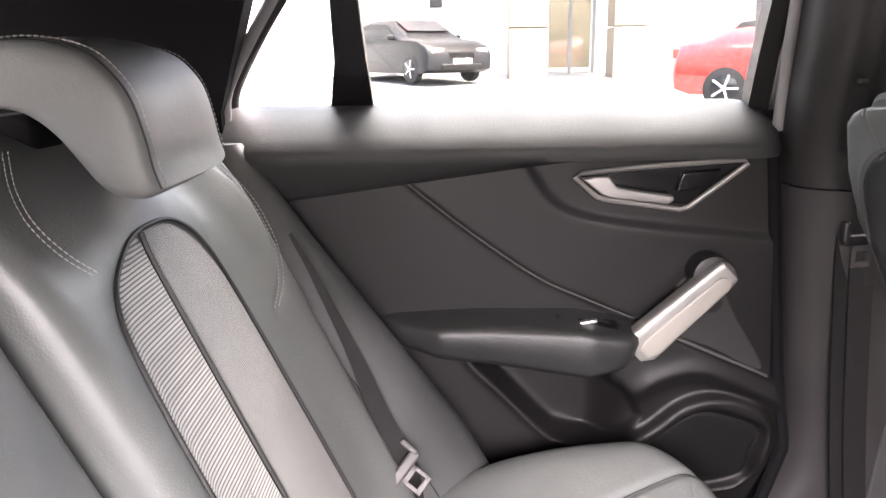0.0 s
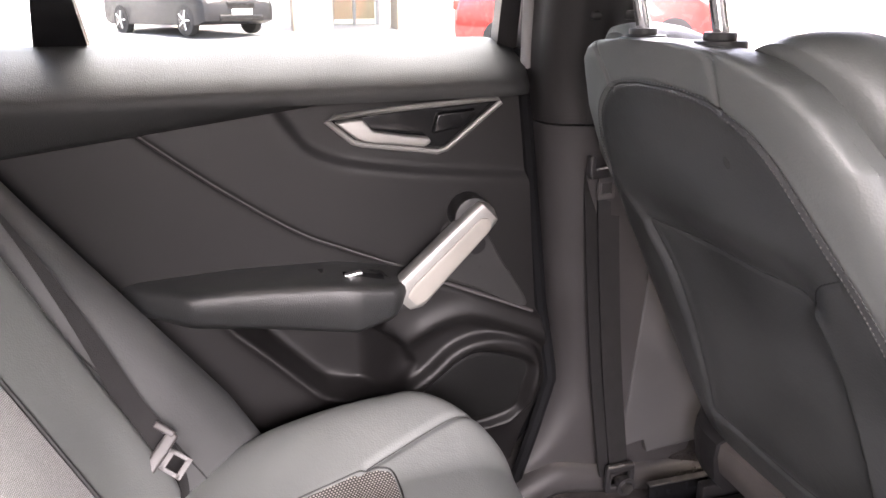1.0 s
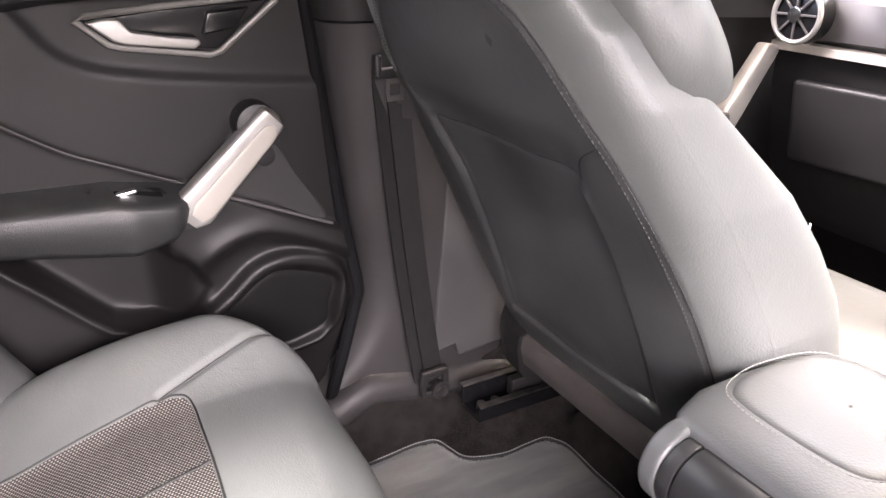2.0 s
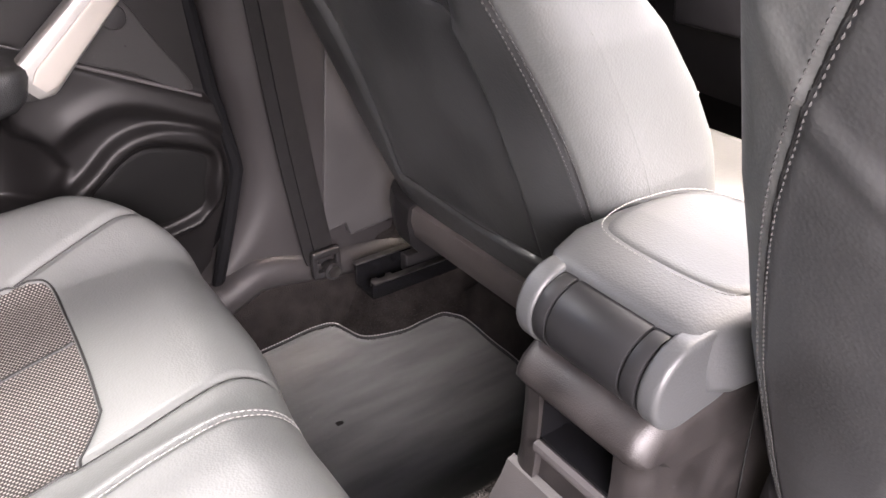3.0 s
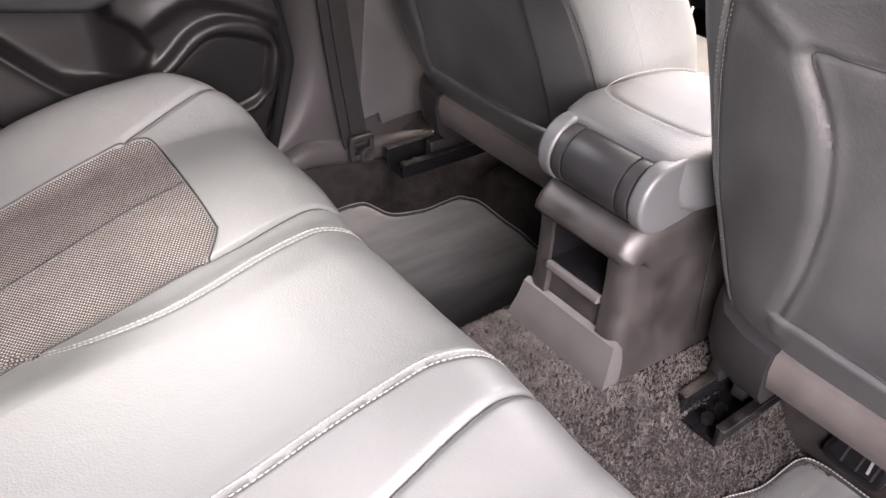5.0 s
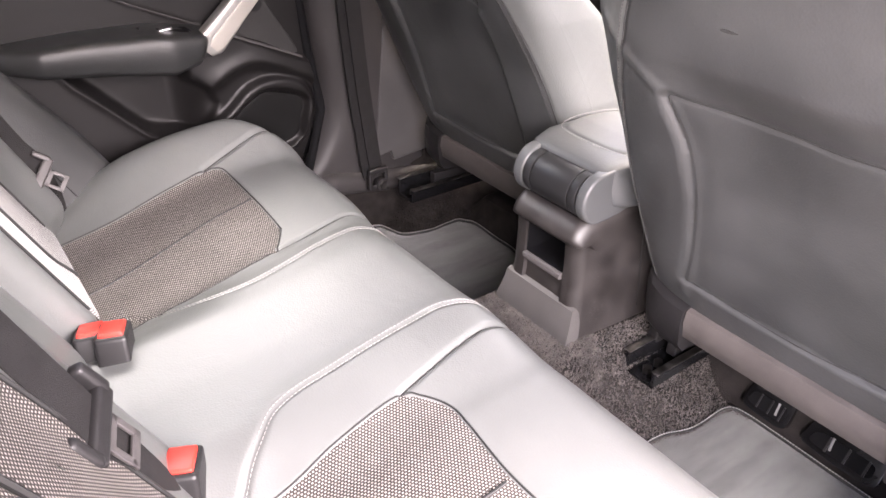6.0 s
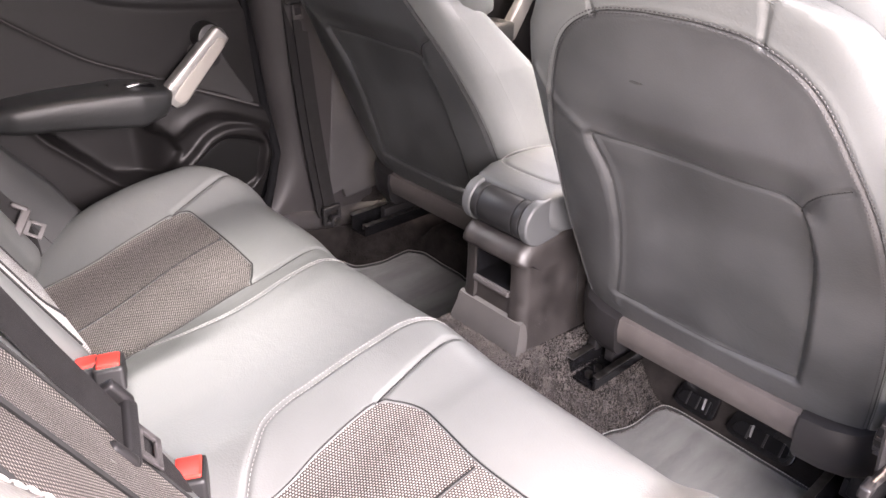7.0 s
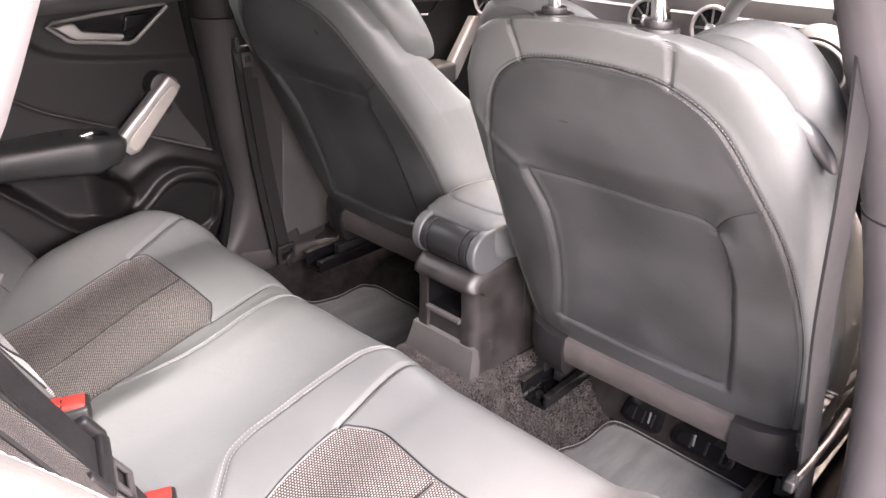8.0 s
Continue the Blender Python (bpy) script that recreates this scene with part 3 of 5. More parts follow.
part("switch_panel", prism([(0.172, 0.694), (0.181, 0.656), (0.250, 0.652), (0.274, 0.664), (0.262, 0.694)], lambda u, v, d: (u, v, armz(u, v) + d), -0.004, 0.0012, 0.001, 2), GLOSS, arm, "gloss black window switch surround")
part("switch_well", prism([(0.205, 0.680), (0.205, 0.665), (0.262, 0.665), (0.262, 0.680)], lambda u, v, d: (u, v, armz(u, v) + d), -0.002, 0.0018, 0), HEAD, arm)
part("window_switch", box((0.219, 0.672, armz(0.22, 0.672) + 0.003), (0.026, 0.011, 0.006), 0.002, rot=(0, -8, 0)), CHROME, arm, "chrome window switch")
# pull handle
A, B = Vector((0.2865, 0, 0.7785)), Vector((0.414, 0, 0.902))
axis = (B - A).normalized()
perp = Vector((-axis.z, 0, axis.x))


def grip(s0, s1, wide, off, yc, thick, n=26):
    """A rounded bar along the slant of the handle."""
    out = []
    for k in range(n):
        q = k / (n - 1)
        s = s0 + (s1 - s0) * q
        end = min(1.0, 0.62 + 4.2 * q, (max(0.0, 1 - (max(0, q - 0.84) / 0.16) ** 2)) ** 0.5 + 0.25)
        hw = float(np.interp(s, [0, 0.5, 1], [0.0290, 0.0245, 0.0205])) * wide * min(1, end)
        c = A + (B - A) * s + perp * off
        th = thick * min(1, end + 0.1)
        ring = []
        for t in np.linspace(0, 2 * math.pi, 32, endpoint=False):
            a, b = math.copysign(abs(math.cos(t)) ** 0.4, math.cos(t)), math.copysign(abs(math.sin(t)) ** 0.4, math.sin(t))
            ring.append(c + perp * (hw * a) + Vector((0, yc + th * b, 0)))
        out.append(ring)
    return loft(out)


pull = part("pull_handle", grip(0.0, 1.06, 1.0, 0.0, 0.674, 0.0155), SILVER, door, "satin silver slanted pull handle", sharp=50)
part("handle_inlay", grip(0.07, 0.97, 0.56, -0.007, 0.6585, 0.0022), SILVER2, pull, "pale brushed inlay", sharp=50)
part("handle_root", cyl((0.398, 0.73, 0.893), (0.398, 0.675, 0.893), 0.030, 24, 0.006), PLASTIC, pull)
part("handle_foot", cyl((0.292, 0.73, 0.785), (0.292, 0.675, 0.785), 0.024, 24, 0.006), PLASTIC, pull)
# inner latch
BEZ = [(0.198, 1.036), (0.210, 1.041), (0.30, 1.049), (0.440, 1.058), (0.446, 1.052), (0.366, 0.990), (0.352, 0.986), (0.245, 1.002), (0.232, 1.006)]
bz = part("latch_bezel", tube([(x, 0.707, z) for x, z in BEZ], 0.0042, 8, closed=True, up=(0, 1, 0)), SILVER, door, "thin silver surround of the door latch")
part("latch_recess", prism([(0.205, 1.034), (0.30, 1.044), (0.436, 1.052), (0.362, 0.993), (0.246, 1.005)], DX, 0.712, 0.722, 0.001), GLOSS, door, "gloss black latch recess")
part("latch_lever", prism([(0.208, 1.034), (0.226, 1.038), (0.246, 1.038), (0.258, 1.022), (0.30, 1.014), (0.338, 1.009), (0.340, 1.002), (0.33, 0.996), (0.25, 1.006), (0.236, 1.011)], DX, 0.692, 0.710, 0.004, 3), SILVER, door, "satin silver latch lever")
part("lock_button", prism([(0.353, 1.040), (0.408, 1.044), (0.388, 1.018), (0.345, 1.012)], DX, 0.704, 0.713, 0.003), GLOSS, door)
edge = [(float(np.interp(z, [0.36, 0.5, 0.594, 0.72, 1.044, 1.13], [0.47, 0.515, 0.542, 0.519, 0.483, 0.473])) + 0.006, 0.722, z) for z in np.linspace(0.38, 1.125, 40)]
part("edge_seal", tube(edge, 0.0105, 8, up=(0, 1, 0)), HEAD, door, "black rubber seal along the door edge")
# speaker grilles
part("speaker_grille", inlay(curve2([(0.32, 0.54), (0.322, 0.586), (0.361, 0.624), (0.405, 0.651), (0.451, 0.647), (0.503, 0.622), (0.498, 0.58), (0.488, 0.535), (0.40, 0.52)], 40, True), lambda u, v, d: np.stack([u, door_y(u, v) - 0.001 - d, v], -1), 0.002), GRILLE, door, "black speaker grille")
TW = curve2([(0.345, 0.800), (0.352, 0.85), (0.372, 0.880), (0.42, 0.868), (0.455, 0.81), (0.500, 0.728), (0.42, 0.764)], 40, True)
part("tweeter_grille", inlay(TW, lambda u, v, d: np.stack([u, door_y(u, v) - 0.001 - d, v], -1), 0.0015), GRILLE2, door, "fine ribbed tweeter grille")
part("tweeter", cyl((0.410, 0.716, 0.842), (0.410, 0.706, 0.842), 0.016, 24, 0.002), PLASTIC, door)
part("trim_line", tube([(x, float(door_y(np.array(x), np.array(z))) + 0.001, z) for x, z in LINE[3:]], 0.0026, 8, up=(0, 1, 0)), TRIMLINE, door, "raised grey line across the panel")
part("lower_trim_line", tube([(x, float(door_y(np.array(x), np.array(z))) - 0.001, z) for x, z in resample(RIBL[1:], 0.01) if x < 0.512], 0.003, 8, up=(0, 1, 0)), PLASTIC_G, door)
# window frame, divider and glass
part("window_divider", loft([[(x0, 0.765 - k, z), (x1, 0.765 - k, z), (x1, 0.79 - k, z), (x0, 0.79 - k, z)] for x0, x1, z, k in ((-0.158, -0.090, 1.12, 0), (-0.142, -0.097, 1.2, 0.04), (-0.135, -0.104, 1.36, 0.12))]), GLOSS, door, "tapered black window divider")
part("window_frame", tube(smooth_line([(-0.306, 0.765, 1.125), (-0.296, 0.752, 1.165), (-0.252, 0.72, 1.23), (-0.205, 0.69, 1.29), (-0.15, 0.655, 1.36)], 20), 0.013, 10), PLASTIC, door, "black rear edge of the window frame")
part("window_frame", loft([[(x0, y, z), (x1, y, z), (x1, y + 0.03, z), (x0, y + 0.03, z)] for x0, x1, y, z in ((0.448, 0.478, 0.735, 1.12), (0.444, 0.472, 0.70, 1.2), (0.440, 0.468, 0.63, 1.36))]), PLASTIC, door, "black front edge of the window frame")
gl = part("window_glass", loft([[(-0.30, 0.785, 1.10), (0.47, 0.785, 1.10), (0.47, 0.788, 1.10), (-0.30, 0.788, 1.10)], [(-0.14, 0.655, 1.37), (0.46, 0.655, 1.37), (0.46, 0.658, 1.37), (-0.14, 0.658, 1.37)]]), GLASS, door, "clear door window glass")
part("scuff", box((-0.005, 0.676, 0.782), (0.03, 0.001, 0.004), 0), SEAL, arm, "pale scuff marks")


# ---------------------------------------------------------------- front seats
STITCH_H = [(0.236, 0.53), (0.243, 0.62), (0.246, 0.755), (0.228, 0.886), (0.195, 0.983), (0.154, 1.058), (0.10, 1.094), (0.05, 1.104), (0.0, 1.106)]
STITCH = curve2(STITCH_H + [(-a, b) for a, b in STITCH_H[-2::-1]], 90)
PANEL_IN = curve2([(0.0, 0.917), (0.07, 0.918), (0.12, 0.9185), (0.149, 0.917), (0.139, 0.885), (0.130, 0.85), (0.129, 0.80), (0.131, 0.763), (0.145, 0.68), (0.168, 0.60)], 30)
PANEL_OUT = curve2([(0.0, 0.917), (0.05, 0.914), (0.10, 0.9165), (0.125, 0.913), (0.137, 0.901), (0.148, 0.86), (0.153, 0.815), (0.150, 0.70), (0.142, 0.60)], 30)
PANEL = PANEL_IN + curve2([(0.168, 0.60), (0.0, 0.592), (-0.142, 0.60)], 12) + [(-a, b) for a, b in PANEL_OUT[29:0:-1]]
WZ = ([0.47, 0.52, 0.60, 0.75, 0.90, 1.0, 1.06, 1.10, 1.122, 1.136, 1.145, 1.150], [0.235, 0.262, 0.272, 0.278, 0.268, 0.25, 0.228, 0.200, 0.178, 0.150, 0.118, 0.06])
DZ = ([0.47, 0.66, 0.774, 0.837, 0.90, 0.977, 1.02, 1.10, 1.15], [0.21, 0.235, 0.245, 0.232, 0.205, 0.150, 0.12, 0.10, 0.05])


FOLD = curve2([(0.170, 0.575), (0.145, 0.68), (0.131, 0.763), (0.129, 0.80), (0.130, 0.85), (0.150, 0.915), (0.195, 0.954), (0.222, 0.995)], 40)
VEE = curve2([(0.134, 0.900), (0.146, 0.922), (0.166, 0.942), (0.192, 0.957)], 14)
JOIN = curve2([(0.10, 1.094), (0.104, 1.12), (0.108, 1.15)], 10)


def back_x(z):
    return 0.648 - (z - 0.592) * 0.4757


def seat_rear(y, z, lift=0.0):
    """The rear face of a front seat, about the seat's own middle plane."""
    w, d = np.interp(z, *WZ), np.interp(z, *DZ)
    q = np.clip(np.abs(y) / w, 0, 0.999)
    x = back_x(z) + d / 2 * (1 - (1 - q ** 4.5) ** (1 / 4.5))
    sp = sd_poly(y, z, PANEL)
    # the lower panel lies in a scoop below the overhanging upper back
    depth = 0.010 + 0.010 * sstep(0.60, 0.90, z)
    scoop = sstep(0.974, 0.914, z) * sstep(0.176, 0.112, np.abs(y)) * sstep(0.892, 0.914, z)
    depth = depth * (1 - 0.45 * sstep(0.05, 0.14, y))
    x = x + depth * np.maximum(sstep(0.015, -0.003, sp) * sstep(0.585, 0.60, z), scoop)
    x = x + 0.0025 * np.exp(-(sp / 0.0028) ** 2) - 0.004 * sstep(0.93, 1.0, z) * sstep(1.10, 1.02, z) * (1 - q ** 4)
    x = x - 0.0025 * np.exp(-((d_line(y, z, FOLD) - 0.002) / 0.007) ** 2) * (y > 0)
    x = x + 0.0022 * np.exp(-(d_line(y, z, STITCH) / 0.0022) ** 2) - 0.0008 * np.exp(-((d_line(y, z, STITCH) - 0.007) / 0.004) ** 2)
    x = x + 0.003 * np.exp(-(d_line(-y, z, VEE) / 0.004) ** 2)
    for s in (1, -1):
        x = x + 0.004 * np.exp(-(d_line(s * y, z, JOIN) / 0.003) ** 2)
    return np.stack([x - lift, y + 0 * x, z + 0 * x], -1)


def front_seat(m, label, strip, rail_m):
    s = thing("car_seat", label, "car seat", group="front seats")
    zs = np.r_[np.linspace(0.53, 1.09, 190), np.linspace(1.094, 1.150, 26)]
    flat = np.linspace(-0.97, 0.97, 170)
    t0 = math.asin(0.97 ** 2.25)
    th = np.linspace(t0, 2 * math.pi - t0, 112)[1:-1]
    c, t = np.cos(th), np.sin(th)
    pts = []
    for z in zs:
        w, d = np.interp(z, *WZ), np.interp(z, *DZ)
        y = w * np.sign(t) * np.abs(t) ** (2 / 4.5)
        x = back_x(z) + d / 2 - d / 2 * np.sign(c) * np.abs(c) ** (2 / 4.5)
        x = np.where(c > 0, seat_rear(y, np.full_like(y, z))[:, 0], x)
        rear = seat_rear(w * flat, np.full_like(flat, z))
        pts.append(np.concatenate([rear, np.stack([x, y, np.full_like(x, z)], -1)]))
    bm = grid_bm(np.array(pts), close_v=True)
    bm.verts.ensure_lookup_table()
    n = len(flat) + len(th)
    cap(bm, [bm.verts[(len(zs) - 1) * n + i] for i in range(n)])
    cap(bm, [bm.verts[i] for i in range(n)])
    shell = part("backrest", bm, LEATHER2, s, "scuffed black leather back with map-pocket panel", sharp=60)
    # the flanks outside the stitched seam are of the smooth seat leather
    shell.data.materials.append(LEATHER)
    mid = np.array([tuple(p.center) for p in shell.data.polygons])
    inner = (sd_poly(mid[:, 1], mid[:, 2], [(0.236, 0.40)] + list(STITCH) + [(-0.236, 0.40)]) < 0) & (mid[:, 0] < np.array([back_x(z) for z in mid[:, 2]]) + 0.06)
    shell.data.polygons.foreach_set("material_index", np.where(inner, 0, 1).astype(np.int32))
    on = lambda ln, lift: [tuple(seat_rear(np.array(a), np.array(b), lift)) for a, b in ln]
    part("back_seam", tube(on(STITCH, 0.0), 0.0011, 6), PIPING, shell, "dark seam line")
    part("panel_seam", tube(on([q for q in PANEL[40:] if q[1] > 0.88] + [q for q in PANEL[:40] if q[1] > 0.88], 0.0), 0.0010, 6), PIPING, shell)
    part("panel_seam", tube(on([(q[0] * 0.99, q[1]) for q in PANEL if q[1] < 0.602], 0.0), 0.0010, 6), PIPING, shell)
    part("fold_seam", tube(on([(-a, b) for a, b in VEE], 0.0), 0.0010, 6), PIPING, shell)
    for off in (-0.0036, 0.0036):
        ln = [((a * (1 + off / 0.25)), b + off * 0.8) for a, b in STITCH]
        part("stitching", stitches(on(ln, 0.0008), (-0.0010, 0, 0), length=0.0034, gap=0.0022, r=0.0007), THREAD2, shell, "dark grey double stitching", kind="stuff")
    # shoulder pad in front of the shell
    half = [(0.0, 1.122), (0.08, 1.135), (0.12, 1.156), (0.16, 1.162), (0.196, 1.151), (0.226, 1.116), (0.246, 1.07), (0.252, 1.03), (0.240, 0.998), (0.21, 0.985), (0.0, 0.98)]
    outl = curve2(half[:-1], 40)
    outl = outl + [(-a, b) for a, b in outl[::-1]]
    rings = []
    for k, (sc, dx) in enumerate(((0.90, 0.045), (0.97, 0.055), (1.0, 0.075), (1.0, 0.105), (0.96, 0.13), (0.86, 0.15), (0.6, 0.16))):
        rings.append([(back_x(b) + dx + 0.01, a * sc, 1.06 + (b - 1.06) * sc) for a, b in outl])
    part("shoulder_pad", loft(rings), LEATHER, s, "smooth black leather shoulder bolster", sharp=60)
    for sg in strip:
        ln = curve2([(0.06, 1.118), (0.11, 1.112), (0.16, 1.097), (0.215, 1.069), (0.243, 1.040), (0.256, 1.018)], 30)
        part("shoulder_strip", tube([(back_x(b) + 0.052, sg * a, b) for a, b in ln], [0.004 + 0.007 * math.sin(math.pi * k / 29) ** 0.6 for k in range(30)], 10), LEATHER2, s, "narrow leather strip below the shoulder bolster")
    # headrest on two chrome posts
    for y in (0.068, -0.068):
        p = part("headrest_post", cyl((back_x(1.16) + 0.055, y, 1.135), (back_x(1.3) + 0.075, y, 1.31), 0.0075, 16), CHROME, s, "chrome headrest post")
        part("post_sleeve", merge(cyl((back_x(1.165) + 0.052, y, 1.140), (back_x(1.165) + 0.052, y, 1.152), 0.024, 24, 0.003), cyl((back_x(1.17) + 0.053, y, 1.151), (back_x(1.17) + 0.053, y, 1.159), 0.015, 20, 0.002)), PLASTIC, p)
    rr = []
    for z, a, b in ((1.262, 0.07, 0.03), (1.270, 0.11, 0.05), (1.30, 0.13, 0.06), (1.37, 0.125, 0.055), (1.393, 0.10, 0.04), (1.398, 0.07, 0.02)):
        rr.append([(0.425 + b * math.copysign(abs(math.cos(t)) ** 0.6, math.cos(t)), a * math.copysign(abs(math.sin(t)) ** 0.5, math.sin(t)), z) for t in np.linspace(0, 2 * math.pi, 40, endpoint=False)])
    part("headrest", loft(rr), LEATHER, s, "black leather headrest", sharp=60)
    # lower edge strip and plastic corners
    rings = []
    for y in np.linspace(-0.160, 0.160, 20):
        rings.append([(0.664 + a, y, b) for a, b in ((0.012, 0.545), (0.0, 0.540), (-0.003, 0.52), (0.004, 0.49), (0.02, 0.478), (0.06, 0.478), (0.06, 0.545))])
    part("lower_strip", loft(rings), BROWN, s, "dusty brown trim strip at the foot of the backrest")
    for sg in (1, -1):
        rings = []
        for y, top, x in ((0.161, 0.546, 0.658), (0.20, 0.548, 0.660), (0.235, 0.552, 0.672), (0.262, 0.560, 0.70), (0.276, 0.57, 0.75), (0.280, 0.56, 0.86)):
            rings.append([(x + 0.012, sg * y, top), (x, sg * y, top - 0.006), (x - 0.003, sg * y, top - 0.03), (x + 0.004, sg * y, 0.475), (x + 0.02, sg * y, 0.455), (x + 0.1, sg * y, 0.455), (x + 0.1, sg * y, top)])
        part("corner_cover", loft(rings), PLASTIC, s, "black plastic corner cover", sharp=50)
    # cushion, side valance, recliner
    rings = []
    for x, zt, w in ((0.79, 0.52, 0.20), (0.80, 0.58, 0.235), (0.83, 0.60, 0.245), (1.0, 0.60, 0.25), (1.15, 0.615, 0.245), (1.20, 0.60, 0.235), (1.225, 0.55, 0.22)):
        rings.append([(x, w * math.copysign(abs(math.sin(t)) ** 0.4, math.sin(t)), (zt + 0.44) / 2 + (zt - 0.44) / 2 * math.copysign(abs(math.cos(t)) ** 0.45, math.cos(t))) for t in np.linspace(0, 2 * math.pi, 40, endpoint=False)])
    part("seat_cushion", loft(rings), LEATHER2, s, "black leather seat cushion", sharp=60)
    for sg in (1, -1):
        part("side_valance", prism([(0.72, 0.40), (1.18, 0.40), (1.22, 0.50), (1.0, 0.52), (0.80, 0.56), (0.72, 0.52)], lambda u, v, d: (u, sg * (0.236 + d), v), 0, 0.022, 0.006), PLASTIC, s)
    for sg in strip:
        part("recliner_knob", cyl((0.665, sg * 0.262, 0.600), (0.665, sg * 0.284, 0.600), 0.046, 30, 0.004), PLASTIC, s, "ribbed black recliner knob")
        for k in range(16):
            t = k * math.pi / 8
            part("knob_rib", box((0.665 + 0.046 * math.cos(t), sg * 0.274, 0.600 + 0.046 * math.sin(t)), (0.006, 0.018, 0.006), 0.001), PLASTIC_G, s)
        part("height_lever", tube([(0.535, sg * 0.290, 0.586), (0.56, sg * 0.294, 0.590), (0.66, sg * 0.295, 0.584), (0.76, sg * 0.292, 0.577)], 0.0065, 10, flat=0.7), STEEL, s, "bare steel seat lever")
        part("lever_tip", box((0.540, sg * 0.290, 0.583), (0.03, 0.014, 0.018), 0.004), PLASTIC, s)
    part("seat_frame", box((1.02, 0, 0.455), (0.32, 0.40, 0.04), 0.008), PLASTIC, s)
    s.matrix_world = m
    # rails on the floor
    for y in (0.225, -0.225):
        r = thing("seat_rail", "black steel seat rail bolted to the floor", "seat rail", group="seat rails")
        part("rail_channel", merge(box((0.88, y + 0.028, 0.390), (0.46, 0.007, 0.040), 0.002), box((0.88, y - 0.028, 0.386), (0.46, 0.007, 0.030), 0.002), box((0.88, y, 0.372), (0.46, 0.060, 0.006), 0.001)), GLOSS, r)
        part("rail_runner", box((0.92, y, 0.400), (0.38, 0.020, 0.034), 0.003), PLASTIC, r)
        part("rail_lip", merge(box((0.88, y + 0.030, 0.4110), (0.46, 0.013, 0.003), 0.001), box((0.88, y - 0.030, 0.4020), (0.46, 0.013, 0.003), 0.001)), STEEL, r, "worn bright rail lip")
        for bx in (0.672, 0.70):
            part("bolt", cyl((bx, y, 0.375), (bx, y, 0.386), 0.008, 6), STEEL, r)
        r.matrix_world = rail_m
    return s


front_seat(Matrix.Translation((0.0, -0.375, 0)), "black leather front seat with scuffed back, beside the console", (-1,), Matrix.Translation((0.005, -0.385, 0)))
front_seat(Matrix.Translation((0.086, 0.375, 0)), "black leather front passenger seat with scuffed back, set further forward", (), Matrix.Translation((0.045, 0.378, 0)))



def scuff(y, z, shift, w, h):
    """A small mark on the leather of a front seat's back."""
    pts = curve2([(y - w, z), (y - 0.3 * w, z + 0.8 * h), (y + 0.5 * w, z + h), (y + w, z - 0.2 * h), (y, z - h)], 24, True)
    bm = inlay(pts, lambda u, v, d: seat_rear(u, v, d) + np.array(shift), 0.0005, rings=4, n=24)
    return bm


for seat_ob, marks, shift in (("car_seat.001", ((-0.092, 1.043, 0.005, 0.006),), (0.086, 0.375, 0)), ("car_seat", ((0.05, 1.02, 0.010, 0.0018),), (0, -0.375, 0))):
    for y, z, w, h in marks:
        part("scuff_mark", scuff(y, z, shift, w, h), SCUFF, bpy.data.objects[seat_ob], "small dark scuff on the leather")


# ---------------------------------------------------------------- rear bench
INS_L = curve2([(-0.11, 0.215), (-0.11, 0.37), (-0.10, 0.512), (0.05, 0.524), (0.155, 0.531), (0.196, 0.536), (0.222, 0.534), (0.240, 0.518), (0.241, 0.45), (0.239, 0.36), (0.234, 0.285), (0.230, 0.266), (0.205, 0.226), (0.190, 0.214), (0.10, 0.208), (0.0, 0.210)], 160, True)
INS_R = curve2([(-0.13, -0.20), (-0.13, -0.35), (-0.13, -0.50), (0.02, -0.508), (0.13, -0.515), (0.172, -0.519), (0.194, -0.512), (0.203, -0.49), (0.200, -0.42), (0.198, -0.34), (0.206, -0.26), (0.207, -0.225), (0.190, -0.193), (0.166, -0.176), (0.08, -0.183), (0.0, -0.197)], 160, True)
SEAM_C = {1: curve2([(-0.05, 0.26), (0.016, 0.20), (0.06, 0.168), (0.12, 0.151), (0.18, 0.156), (0.25, 0.174), (0.31, 0.183), (0.345, 0.180), (0.44, 0.182)], 60),
          -1: curve2([(-0.06, -0.22), (-0.031, -0.182), (-0.01, -0.156), (0.012, -0.135), (0.04, -0.111), (0.08, -0.098), (0.12, -0.094), (0.18, -0.087), (0.24, -0.083), (0.29, -0.080), (0.33, -0.088), (0.44, -0.100)], 60)}
SEAM_T = {1: curve2([(0.196, 0.216), (0.243, 0.224), (0.30, 0.238), (0.345, 0.248), (0.38, 0.250), (0.45, 0.246)], 30), -1: curve2([(0.172, -0.175), (0.22, -0.165), (0.265, -0.155), (0.31, -0.148), (0.36, -0.146), (0.45, -0.144)], 30)}
SEAM_O = {1: curve2([(0.205, 0.538), (0.26, 0.556), (0.319, 0.575), (0.37, 0.592), (0.45, 0.62)], 30), -1: curve2([(0.18, -0.52), (0.26, -0.55), (0.319, -0.575), (0.37, -0.592), (0.45, -0.62)], 30)}


